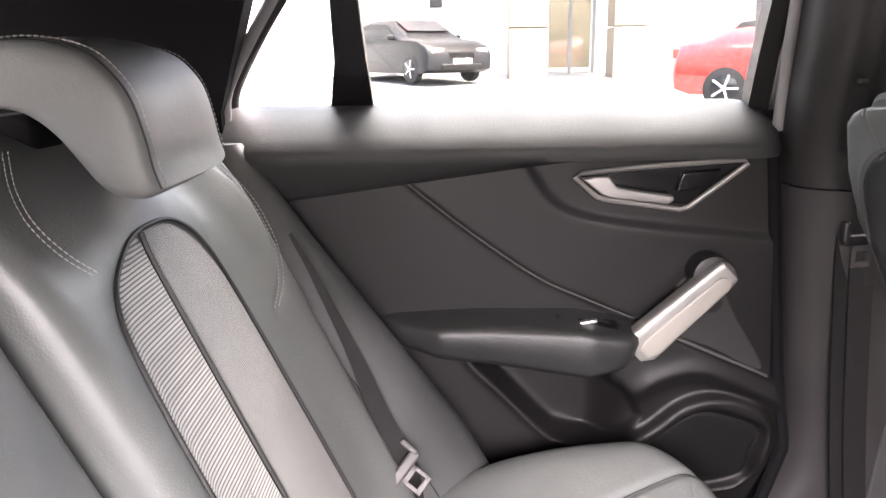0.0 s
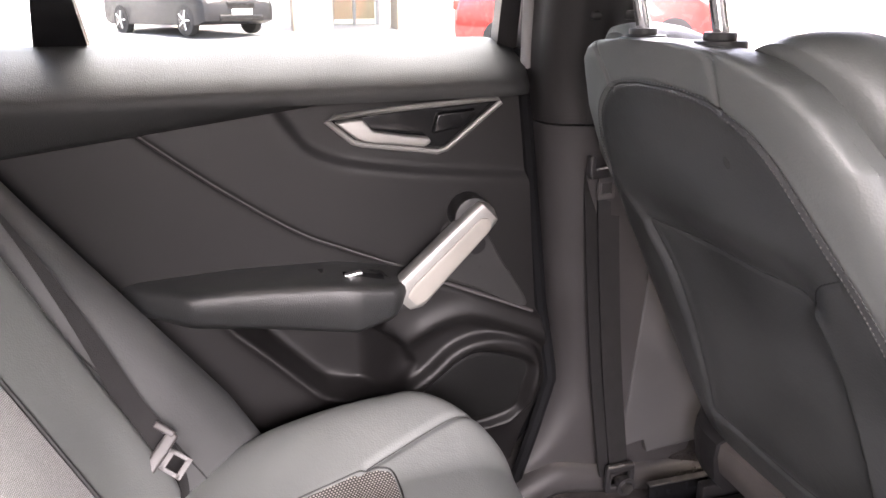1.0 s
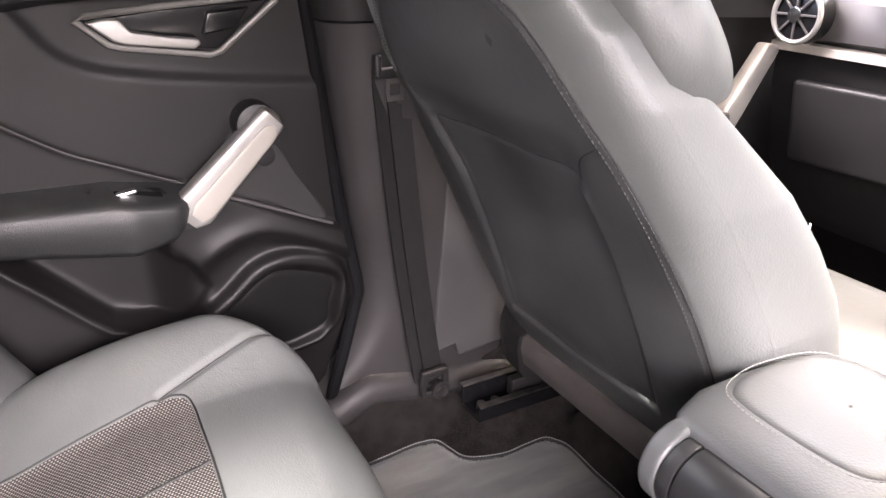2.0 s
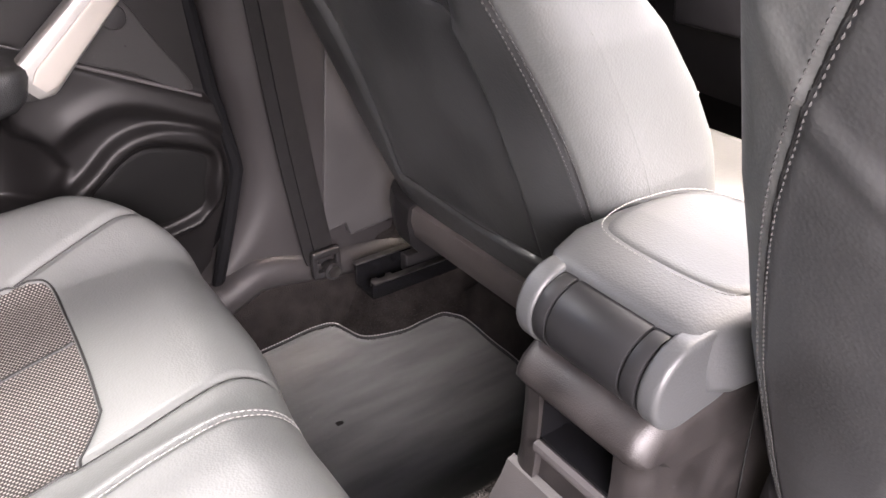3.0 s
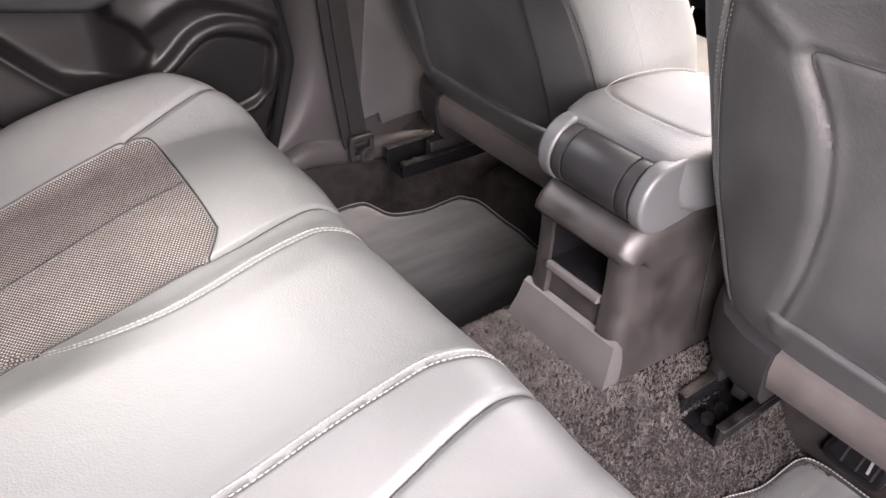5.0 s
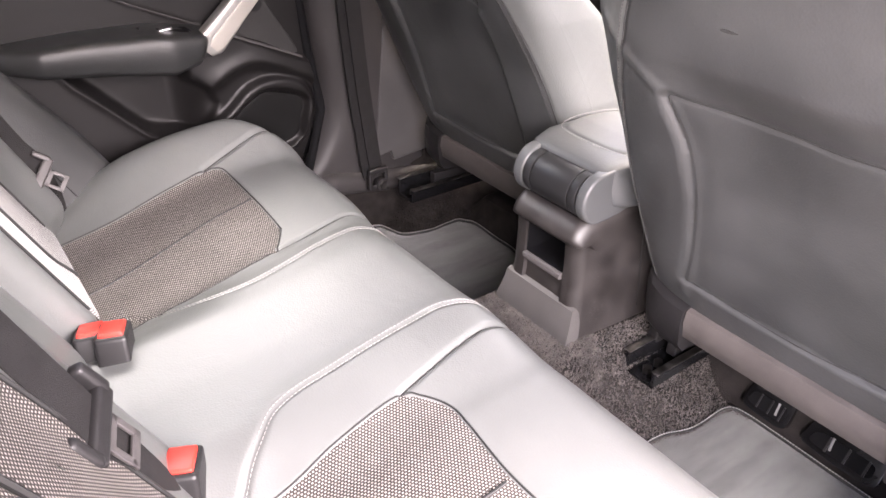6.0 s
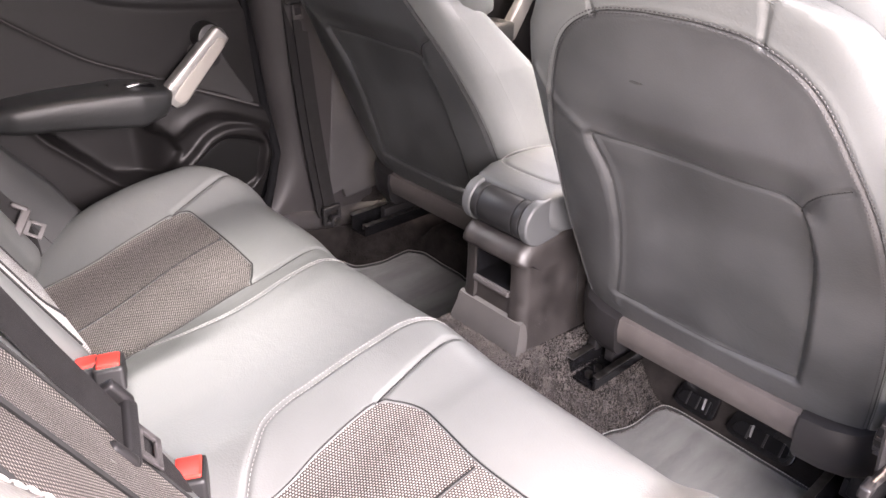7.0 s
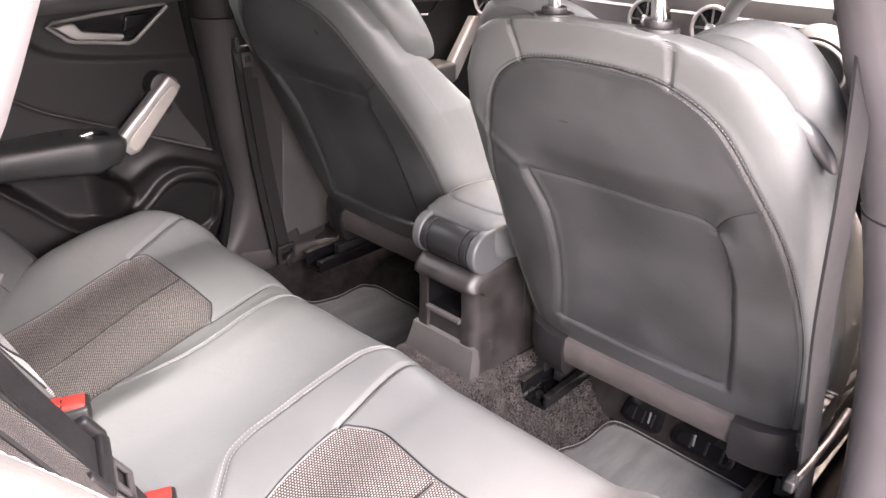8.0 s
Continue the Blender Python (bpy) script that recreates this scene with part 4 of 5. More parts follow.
def cushion_z(x, y):
    """Height of the rear seat cushion's top."""
    a = np.abs(y)
    z = 0.532 + 0.062 * sstep(-0.10, 0.24, x) + 0.006 * sstep(0.2, 0.32, x)
    z = z + (0.018 + 0.034 * (1 - sstep(-0.08, 0.20, x))) * (1 - sstep(0.10, 0.24, a))
    z = z + 0.052 * sstep(0.50, 0.63, a) * sstep(-0.12, 0.1, x) - 0.055 * np.clip(y, -0.25, 0)
    for s in (1, -1):
        dc = d_line(x, y, SEAM_C[s])
        z = z - 0.005 * np.exp(-(dc / 0.004) ** 2) + 0.0025 * np.exp(-(dc / 0.022) ** 2)
        z = z - 0.005 * np.exp(-(d_line(x, y, SEAM_T[s]) / 0.004) ** 2)
        z = z - 0.005 * np.exp(-(d_line(x, y, SEAM_O[s]) / 0.005) ** 2)
        z = z - 0.005 * sstep(0.004, -0.010, sd_poly(x, y, INS_L if s > 0 else INS_R))
    return z


def cushion(u, v, lift=0.0):
    """u: metres along from the back, over the front roll; v: metres across."""
    a = np.abs(v)
    fr = 0.308 + 0.030 * sstep(0.12, 0.36, v) - 0.09 * sstep(0.54, 0.70, a)
    over = np.maximum(u - fr, 0.0)
    R = 0.075
    ang = np.minimum(over / R, math.pi * 0.55)
    extra = np.maximum(over - R * math.pi * 0.55, 0)
    x = np.where(over > 0, fr + R * np.sin(ang) - extra * 0.15, u)
    z0 = cushion_z(np.minimum(u, fr + 0.06), v)
    z = z0 - R * (1 - np.cos(ang)) - extra * 0.98
    edge = sstep(0.625, 0.70, a)
    z = z - 0.10 * edge ** 2
    return np.stack([x, v + 0 * x, z + lift], -1)


bench = thing("rear_bench_cushion", "black leather rear bench cushion with grey mesh inserts", "car seat")
gu, gv = np.meshgrid(np.linspace(-0.17, 0.62, 220), np.linspace(-0.70, 0.70, 380), indexing="ij")
part("seat_cover", grid_bm(cushion(gu, gv)), LEATHER, bench, "smooth black leather seat cover", sharp=70)
for s, ins in ((1, INS_L), (-1, INS_R)):
    part("mesh_insert", inlay(ins, lambda u, v, d: cushion(u, v, d), 0.0025, rings=20, uvs=1.0), MESH, bench, "grey woven mesh seat insert")
    part("insert_piping", tube([tuple(cushion(np.array(u), np.array(v), 0.0006)) for u, v in ins], 0.0013, 6, closed=True), PIPING, bench)
    for seam in (SEAM_T[s], SEAM_O[s]):
        part("cross_seam", tube([tuple(cushion(np.array(u), np.array(v), 0.0006)) for u, v in seam], 0.0009, 6), PIPING, bench, "dark seam line")
    mid = [tuple(cushion(np.array(u), np.array(v), 0.0015)) for u, v in resample([(-0.10, 0.346), (0.07, 0.369), (0.238, 0.396)] if s > 0 else [(-0.13, -0.335), (0.198, -0.345)], 0.01)]
    part("insert_seam", tube(mid, 0.0028, 6), PIPING, bench)
    for off in (-0.0045, 0.0045):
        ln = [tuple(cushion(np.array(u), np.array(v + off), 0.001)) for u, v in SEAM_C[s]]
        part("stitching", stitches(ln, (0, 0, 0.0008), gap=0.0018, r=0.00055), THREAD, bench, "pale grey double stitching", kind="stuff")


def back_pt(y, h, lift=0.0):
    """The front of the rear backrests; h: height."""
    a = np.abs(y)
    x = -0.085 - (h - 0.6) * 0.46
    x = x + 0.05 * sstep(0.48, 0.60, a) - 0.02 * sstep(1.02, 1.14, h)
    x = x + 0.012 * (1 - sstep(0.10, 0.20, a))
    for s in (1, -1):
        sp = sd_poly(s * y, h, ARCH)
        x = x - 0.003 * sstep(0.004, -0.02, sp) + 0.006 * np.exp(-((sp - 0.02) / 0.03) ** 2)
        x = x - 0.004 * np.exp(-(d_line(s * y, h, BSTITCH) / 0.004) ** 2)
    return np.stack([x + lift, y + 0 * x, h + 0 * x], -1)


ARCH = curve2([(0.210, 0.60), (0.213, 0.80), (0.228, 0.95), (0.252, 1.01), (0.315, 1.04), (0.375, 1.047), (0.435, 1.04), (0.472, 1.01), (0.486, 0.95), (0.486, 0.80), (0.482, 0.60)], 80)
BSTITCH = curve2([(0.56, 1.12), (0.585, 1.04), (0.585, 0.98), (0.56, 0.93), (0.53, 0.90)], 30)


def rear_back(name, y0, y1, label):
    b = thing(name, label, "seat back", group="rear seat backs")
    hs, ys = np.linspace(0.53, 1.15, 130), np.linspace(y0, y1, max(40, int((y1 - y0) / 0.0045)))
    H, Y = np.meshgrid(hs, ys, indexing="ij")
    P = back_pt(Y, H)
    P[..., 0] -= 0.04 * sstep(-0.12, 0.04, Y) * (y0 < 0)
    e = np.minimum(Y - y0, y1 - Y)
    P[..., 0] -= 0.03 * (1 - np.sqrt(np.clip(1 - (1 - np.clip(e / 0.03, 0, 1)) ** 2, 0, 1)))
    t = np.clip((H - 1.09) / 0.06, 0, 1)
    P[..., 0] -= 0.07 * (1 - np.sqrt(np.clip(1 - t ** 2, 0, 1)))
    t = np.clip((0.60 - H) / 0.07, 0, 1)
    P[..., 0] -= 0.05 * t ** 2
    bm = grid_bm(P)
    bm.verts.ensure_lookup_table()
    ny = len(ys)
    edge = [bm.verts[i] for i in range(ny)] + [bm.verts[k * ny + ny - 1] for k in range(1, len(hs))] + [bm.verts[(len(hs) - 1) * ny + i] for i in range(ny - 2, -1, -1)] + [bm.verts[k * ny] for k in range(len(hs) - 2, 0, -1)]
    back = [bm.verts.new((v.co.x - 0.10 if v.co.z > 0.56 else v.co.x - 0.05, v.co.y, v.co.z)) for v in edge]
    for i in range(len(edge)):
        bm.faces.new((edge[i], edge[(i + 1) % len(edge)], back[(i + 1) % len(edge)], back[i]))
    cap(bm, back)
    part("backrest_cover", bm, LEATHER, b, "black leather backrest cover", sharp=60)
    return b


def insert(b, s):
    lo = [(0.212, 0.575), (0.215, 0.80), (0.230, 0.95), (0.254, 1.008), (0.315, 1.038), (0.352, 1.044)]
    left = curve2(lo, 50) + [(0.335, 0.80), (0.325, 0.575)]
    hi = [(0.358, 1.045), (0.40, 1.045), (0.435, 1.038), (0.470, 1.008), (0.484, 0.95), (0.484, 0.80), (0.480, 0.575)]
    right = curve2(hi, 50) + [(0.331, 0.575), (0.341, 0.80)]
    f = lambda u, v, d: back_pt(u, v, d)
    part("ribbed_insert", inlay([(s * a, h) for a, h in left], f, 0.004, rings=18), MESH_B if s > 0 else MESH, b, "pale ribbed cloth insert")
    part("cloth_insert", inlay([(s * a, h) for a, h in right], f, 0.004, rings=18), FINE if s > 0 else MESH, b, "pale fine-woven cloth insert")
    part("insert_seam", tube([tuple(back_pt(np.array(s * a), np.array(h), 0.004)) for a, h in resample([(0.355, 1.045), (0.338, 0.80), (0.328, 0.58)], 0.01)], 0.003, 6), PIPING, b)
    part("insert_piping", tube([tuple(back_pt(np.array(s * a), np.array(h), 0.002)) for a, h in ARCH], 0.0025, 6), PIPING, b)
    inner = curve2([(0.264, 1.137), (0.238, 1.108), (0.226, 1.083), (0.230, 1.055), (0.246, 1.032)], 30)
    for off in (-0.004, 0.004):
        part("stitching", stitches([tuple(back_pt(np.array(s * (a + off)), np.array(h), 0.0005)) for a, h in inner], (0.0012, 0, 0)), THREAD, b, "grey double stitching", kind="stuff")
        part("stitching", stitches([tuple(back_pt(np.array(s * (a + off)), np.array(h), 0.0005)) for a, h in BSTITCH], (0.0012, 0, 0)), THREAD, b, "grey double stitching", kind="stuff")


bl = rear_back("bench_seat_back", 0.172, 0.605, "black leather rear backrest with pale cloth insert")
insert(bl, 1)
br = rear_back("bench_seat_back", -0.640, 0.168, "wide black leather rear backrest with pale cloth insert")
insert(br, -1)


def rear_headrest(y0):
    h = thing("rear_headrest", "black leather saddle headrest with pale stitching", "headrest", group="rear headrests")
    prof = curve2([(-0.222, 1.103), (-0.227, 1.120), (-0.231, 1.145), (-0.239, 1.177), (-0.251, 1.197), (-0.269, 1.214), (-0.295, 1.223), (-0.33, 1.226), (-0.38, 1.220)], 40)
    prof = prof + curve2([(-0.405, 1.20), (-0.405, 1.18), (-0.37, 1.174), (-0.336, 1.171), (-0.317, 1.163), (-0.299, 1.147), (-0.285, 1.128), (-0.270, 1.108), (-0.256, 1.097), (-0.236, 1.095)], 36)
    cx, cz = -0.29, 1.175
    rings = []
    for dy, sc in ((-0.136, 0.55), (-0.135, 0.85), (-0.132, 0.955), (-0.126, 0.99), (-0.117, 1.0), (-0.105, 1.004), (-0.08, 1.010), (-0.04, 1.014), (-0.01, 1.012), (0.02, 1.004), (0.05, 0.99), (0.075, 0.97), (0.092, 0.94), (0.104, 0.89), (0.111, 0.80), (0.113, 0.55)):
        bow = 0.006 * (1 - (dy / 0.14) ** 2) - 0.22 * max(0, dy)  ** 1.3
        rings.append([(cx + (x - cx) * sc + bow, y0 + dy, cz + (z - cz) * sc + 0.5 * max(0, bow)) for x, z in prof])
    part("pad", loft(rings), LEATHER, h, "smooth black leather pad", sharp=75)
    for k, sg in ((3, -1), (13, 1)):
        run = rings[k][:40]
        part("pad_seam", tube(run, 0.0012, 6), PIPING, h)
        part("stitching", stitches([(x + 0.003, y - sg * 0.004, z + 0.0025) for x, y, z in run], (0.0005, 0, 0.0005), r=0.0007), THREAD, h, "pale stitching", kind="stuff")
    part("neck", box((-0.385, y0 + 0.01, 1.11), (0.04, 0.12, 0.10), 0.01), HEAD, h)
    return h


rear_headrest(0.385)
# side bolster between the backrest and the far door
rings = []
for z in np.linspace(0.40, 1.095, 40):
    x = float(np.interp(z, [0.40, 0.55, 0.67, 0.96, 1.13], [0.14, 0.10, 0.035, -0.175, -0.29]))
    rings.append([(x - 0.25, 0.595, z), (x - 0.14, 0.606, z), (x - 0.09, 0.618, z), (x - 0.045, 0.634, z), (x - 0.012, 0.652, z), (x, 0.670, z), (x - 0.008, 0.686, z), (x - 0.04, 0.695, z), (x - 0.25, 0.695, z)])
sb = thing("side_bolster", "black leather side bolster beside the rear door", "side bolster")
# darker skin paints the shade beside the seat
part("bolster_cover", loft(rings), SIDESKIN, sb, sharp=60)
part("bolster_seam", tube([(r[2][0], r[2][1] - 0.0004, r[2][2]) for r in rings], 0.0012, 6), PIPING, sb, "dark seam line")


# ---------------------------------------------------------------- belts and buckles
def strap(pts, width, across, n=30, thick=0.0016, start=1.0):
    """start: share of the width that shows at the first point, where the belt is twisted."""
    P = smooth_line(pts, n)
    A = Vector(across).normalized() * width / 2
    rings = []
    for i, p in enumerate(P):
        d = (P[min(i + 1, n - 1)] - P[max(i - 1, 0)]).normalized()
        t = d.cross(A).normalized() * thick / 2
        B = A * (start + (1 - start) * min(1, i / n * 1.6) ** 1.5)
        rings.append([p - B - t, p + B - t, p + B + t, p - B + t])
    return loft(rings)


def tongue(m, parent, grip_skin=None):
    part("tongue_plate", transformed(merge(box((0, 0, 0), (0.062, 0.010, 0.016), 0.004), box((0.029, 0, 0.012), (0.010, 0.012, 0.03), 0.004), box((-0.029, 0, 0.012), (0.010, 0.012, 0.03), 0.004)), m), grip_skin or PLASTIC_G, parent, "plastic belt tongue grip")
    part("tongue_blade", transformed(merge(box((-0.012, 0, -0.022), (0.006, 0.003, 0.032), 0.001), box((0.012, 0, -0.022), (0.006, 0.003, 0.032), 0.001), box((0, 0, -0.036), (0.03, 0.003, 0.008), 0.001), box((0, 0, -0.012), (0.03, 0.003, 0.008), 0.001)), m), PLASTIC_G, parent, "dull grey steel belt tongue")


def transformed(bm, m):
    bmesh.ops.transform(bm, matrix=m, verts=bm.verts)
    return bm


bel = thing("seat_belt", "dark rear seat belt with parked tongue, along the backrest", "seat belt", group="rear seat belts")
part("webbing", strap([(-0.196, 0.612, 0.98), (-0.160, 0.612, 0.905), (-0.113, 0.606, 0.797), (-0.078, 0.600, 0.70), (-0.058, 0.594, 0.65), (-0.045, 0.60, 0.58), (-0.045, 0.60, 0.53)], 0.046, (0.62, 0.35, 0.3), start=0.12), BELT, bel)


def frame_of(at, x, z):
    x, z = Vector(x).normalized(), Vector(z)
    z = (z - x * z.dot(x)).normalized()
    y = z.cross(x)
    return Matrix.Translation(at) @ Matrix((x, y, z)).transposed().to_4x4()


tongue(frame_of((-0.052, 0.578, 0.645), (0.61, 0.455, 0.645), (-0.025, 0.015, 0.028)), bel)
ber = thing("seat_belt", "dark centre seat belt with grey-edged tongue, down the backrest", "seat belt", group="rear seat belts")
part("webbing", strap([(-0.315, -0.155, 1.14), (-0.238, -0.166, 0.985), (-0.183, -0.181, 0.85), (-0.146, -0.198, 0.765), (-0.122, -0.200, 0.70), (-0.098, -0.200, 0.63), (-0.090, -0.200, 0.55)], 0.048, (0.33, 0.92, 0.18)), BELT, ber)
tongue(frame_of((-0.140, -0.199, 0.754), (0.33, 0.92, 0.18), (-0.42, 0.1, 0.9)) @ Matrix.Scale(1.3, 4), ber, PLASTIC)


def buckle(m, label="black belt buckle with red release button, on the rear seat"):
    b = thing("belt_buckle", label, "belt buckle", group="belt buckles")
    part("buckle_body", box((0, 0, 0), (0.058, 0.040, 0.085), 0.006), PLASTIC, b)
    part("release_button", box((0.0, 0, 0.0415), (0.044, 0.030, 0.010), 0.003, rot=(0, 0, 0)), RED, b, "red release button")
    b.matrix_world = m
    return b


buckle(pose(-0.072, 0.118, 0.572, 0, 12, 70))
buckle(pose(-0.094, 0.143, 0.563, 0, 16, 75))
buckle(pose(-0.078, -0.148, 0.575, 0, 12, 65))

for sgn, x0, lab in ((1, 0.0, "dark front seat belt hanging down the door pillar"), (-1, 0.0, "dark front seat belt beside the driver's seat")):
    fb = thing("front_belt", lab, "seat belt", group="front seat belts")
    if sgn > 0:
        pts = [(0.555, 0.60, 1.30), (0.560, 0.625, 1.18), (0.575, 0.65, 1.02), (0.59, 0.665, 0.90), (0.62, 0.68, 0.65), (0.652, 0.69, 0.44), (0.66, 0.69, 0.40)]
    else:
        pts = [(0.56, -0.60, 1.24), (0.50, -0.635, 1.12), (0.455, -0.658, 1.02), (0.483, -0.663, 0.856), (0.548, -0.664, 0.698), (0.636, -0.664, 0.485), (0.66, -0.664, 0.43)]
    for off, dy, wd in ((-0.016, 0.0, 0.020), (0.004, -0.004, 0.022), (0.022, 0.001, 0.018)) if sgn > 0 else ((0.0, 0.0, 0.045),):
        part("webbing", strap([(x + off, y + sgn * dy, z) for x, y, z in pts], wd, (1, 0.12 * sgn, 0.1), thick=0.0035), BELT, fb, "dark brown-black webbing fold")
    ay = sgn * (0.672 if sgn > 0 else 0.642)
    part("belt_anchor", merge(box((0.662, ay, 0.425), (0.052, 0.012, 0.014), 0.004), box((0.640, ay, 0.405), (0.010, 0.010, 0.045), 0.003), box((0.684, ay, 0.405), (0.010, 0.010, 0.045), 0.003), box((0.662, ay, 0.385), (0.052, 0.010, 0.012), 0.003)), PLASTIC, fb, "black belt anchor loop")
    part("anchor_bolt", cyl((0.672, ay - sgn * 0.014, 0.388), (0.672, ay + sgn * 0.02, 0.388), 0.011, 6), STEEL, fb)
    part("anchor_washer", cyl((0.672, ay - sgn * 0.008, 0.388), (0.672, ay + sgn * 0.004, 0.388), 0.017, 20), PLASTIC, fb)
    part("belt_guide", merge(box((0.557, sgn * 0.60, 1.205), (0.075, 0.03, 0.018), 0.006), box((0.557, sgn * 0.60, 1.17), (0.07, 0.03, 0.012), 0.005)), PLASTIC, fb, "black belt guide slot")
    if sgn > 0:
        tongue(pose(0.585, 0.640, 0.955, 0, 0, 12), fb, PLASTIC)


# ---------------------------------------------------------------- rear console and arm rest
con = thing("rear_console", "dark plastic rear end of the centre console, dusty", "console")
CZ = [0.440, 0.455, 0.468, 0.474, 0.478, 0.50, 0.52, 0.540, 0.545, 0.549, 0.560, 0.563, 0.58, 0.60, 0.613, 0.617, 0.622]
CY = [-0.0480, -0.0455, -0.0435, -0.03, -0.015, 0, 0.015, 0.03, 0.0435, 0.0455, 0.0480]


def console_ring(z):
    w = float(np.interp(z, [0.44, 0.47, 0.52, 0.60, 0.66], [0.088, 0.084, 0.080, 0.0785, 0.0785]))
    f = float(np.interp(z, [0.44, 0.47, 0.52, 0.58, 0.62, 0.64], [0.560, 0.562, 0.566, 0.566, 0.563, 0.562]))
    r = 0.022
    side = [(0.95, w + 0.016), (0.88, w + 0.012), (0.80, w + 0.009), (0.72, w + 0.006), (0.66, w + 0.003), (0.62, w)]
    arc = [(f + r * (1 - math.sin(t)), w - r * (1 - math.cos(t))) for t in np.linspace(0.1, math.pi / 2, 7)]
    half = side + arc
    return [(x, y, z) for x, y in half] + [(f, y, z) for y in reversed(CY)] + [(x, -y, z) for x, y in reversed(half)]


bm = bmesh.new()
grid = [[bm.verts.new(p) for p in console_ring(z)] for z in CZ]
for i in range(len(CZ) - 1):
    for j in range(len(grid[0]) - 1):
        c = [v.co for v in (grid[i][j], grid[i + 1][j], grid[i + 1][j + 1], grid[i][j + 1])]
        m = sum(c, Vector()) / 4
        if m.x < 0.60 and abs(m.y) < 0.0455 and 0.549 < m.z < 0.617:
            continue
        bm.faces.new((grid[i][j], grid[i + 1][j], grid[i + 1][j + 1], grid[i][j + 1]))
cap(bm, grid[-1])
for row in grid:
    for v in row:
        if v.co.x < 0.60 and abs(v.co.y) < 0.044 and 0.473 < v.co.z < 0.543:
            v.co.x += 0.007
rim = [e for e in bm.edges if e.is_boundary and all(v.co.x < 0.60 and abs(v.co.y) < 0.047 and 0.5485 < v.co.z < 0.618 for v in e.verts)]
ext = bmesh.ops.extrude_edge_only(bm, edges=rim)
for v in ext["geom"]:
    if isinstance(v, bmesh.types.BMVert):
        v.co.x += 0.075
part("console_body", bm, DUSTY, con, "dusty dark brown-black moulded body", sharp=38)
part("cubby", merge(box((0.641, 0, 0.585), (0.004, 0.10, 0.085)), box((0.605, 0, 0.5525), (0.07, 0.090, 0.003)), box((0.605, 0.0440, 0.583), (0.07, 0.002, 0.062)), box((0.605, -0.0440, 0.583), (0.07, 0.002, 0.062))), GLOSS, con, "dark open cubby")
CAP = [(0.566, 0.616), (0.5565, 0.6165), (0.5535, 0.622), (0.5545, 0.631), (0.561, 0.642), (0.573, 0.652), (0.592, 0.660), (0.64, 0.664), (0.72, 0.662), (0.84, 0.640), (0.84, 0.60), (0.60, 0.60)]
rings = []
for y in np.concatenate([[-0.0795, -0.079], np.linspace(-0.0775, 0.0775, 28), [0.079, 0.0795]]):
    e = max(0.0, (abs(y) - 0.060) / 0.0195)
    drop = 0.020 * (1 - math.sqrt(max(0.0, 1 - e * e)))
    rings.append([(x + (drop if x < 0.6 else 0), y / 0.0795 * (0.0800 + float(np.interp(x, [0.62, 0.66, 0.72, 0.80, 0.88], [0, 0.003, 0.006, 0.009, 0.012]))), min(z, max(z - drop, 0.618)) if k > 1 else z) for k, (x, z) in enumerate(CAP)])
part("top_cap", loft(rings), DUSTY, con, "grained top edge with rounded corners", sharp=70)
part("cross_bar", loft([[(0.566, y, 0.5535), (0.5605, y, 0.5515), (0.559, y, 0.547), (0.5605, y, 0.5425), (0.568, y, 0.5415), (0.575, y, 0.5475)] for y in np.linspace(-0.0435, 0.0435, 6)]), PLASTIC_G, con, "pale-edged shelf bar")
# apron's sheen from above is put into this paler colour
part("foot_apron", loft([[(0.570, y * 0.90, 0.503), (0.562, y * 0.91, 0.499), (0.557, y * 0.94, 0.478), (0.547, y, 0.448), (0.546, y, 0.430), (0.62, y, 0.430)] for y in (-0.088, -0.085, -0.06, 0, 0.06, 0.085, 0.088)]), CONSOLE, con, "flared foot of the console, lightened for light from above")
for sg in (1, -1):
    part("side_seam", tube([(0.70, sg * 0.0835, 0.66), (0.705, sg * 0.0865, 0.56), (0.71, sg * 0.092, 0.46)], 0.0009, 6), PIPING, con)
rngc = random.Random(9)
bm = bmesh.new()
for k in range(260):
    z, x = rngc.uniform(0.45, 0.65), rngc.uniform(0.60, 0.80)
    w = float(np.interp(z, [0.44, 0.47, 0.52, 0.60, 0.66], [0.088, 0.084, 0.080, 0.0785, 0.0785])) + float(np.interp(x, [0.62, 0.80], [0.0, 0.009]))
    r, y = rngc.uniform(0.0003, 0.0008), -w - 0.0004
    vs = [bm.verts.new((x + r * a, y - 0.0002 * (a == 0), z + r * b)) for a, b in ((-1, 0), (0, -1), (1, 0.2), (0, 1))]
    bm.faces.new(vs)
part("dust_speck", bm, THREAD, con, "pale dust specks on the side", kind="stuff")
lid = thing("centre_armrest", "black leather centre arm rest with roller hinge", "arm rest")
rings = []
for x, w, z0, z1 in ((0.588, 0.064, 0.728, 0.731), (0.590, 0.072, 0.722, 0.7365), (0.600, 0.080, 0.71, 0.7405), (0.615, 0.088, 0.67, 0.744), (0.64, 0.096, 0.662, 0.747), (0.70, 0.099, 0.655, 0.747), (0.76, 0.098, 0.66, 0.744), (0.80, 0.092, 0.665, 0.741), (0.825, 0.078, 0.672, 0.734), (0.835, 0.05, 0.68, 0.72)):
    rings.append([(x, w * math.copysign(abs(math.cos(t)) ** 0.35, math.cos(t)), (z0 + z1) / 2 + (z1 - z0) / 2 * math.copysign(abs(math.sin(t)) ** 0.35, math.sin(t))) for t in np.linspace(0, 2 * math.pi, 48, endpoint=False)])
part("lid_body", loft(rings), LIDSKIN, lid, "grey leather-wrapped lid", sharp=60)
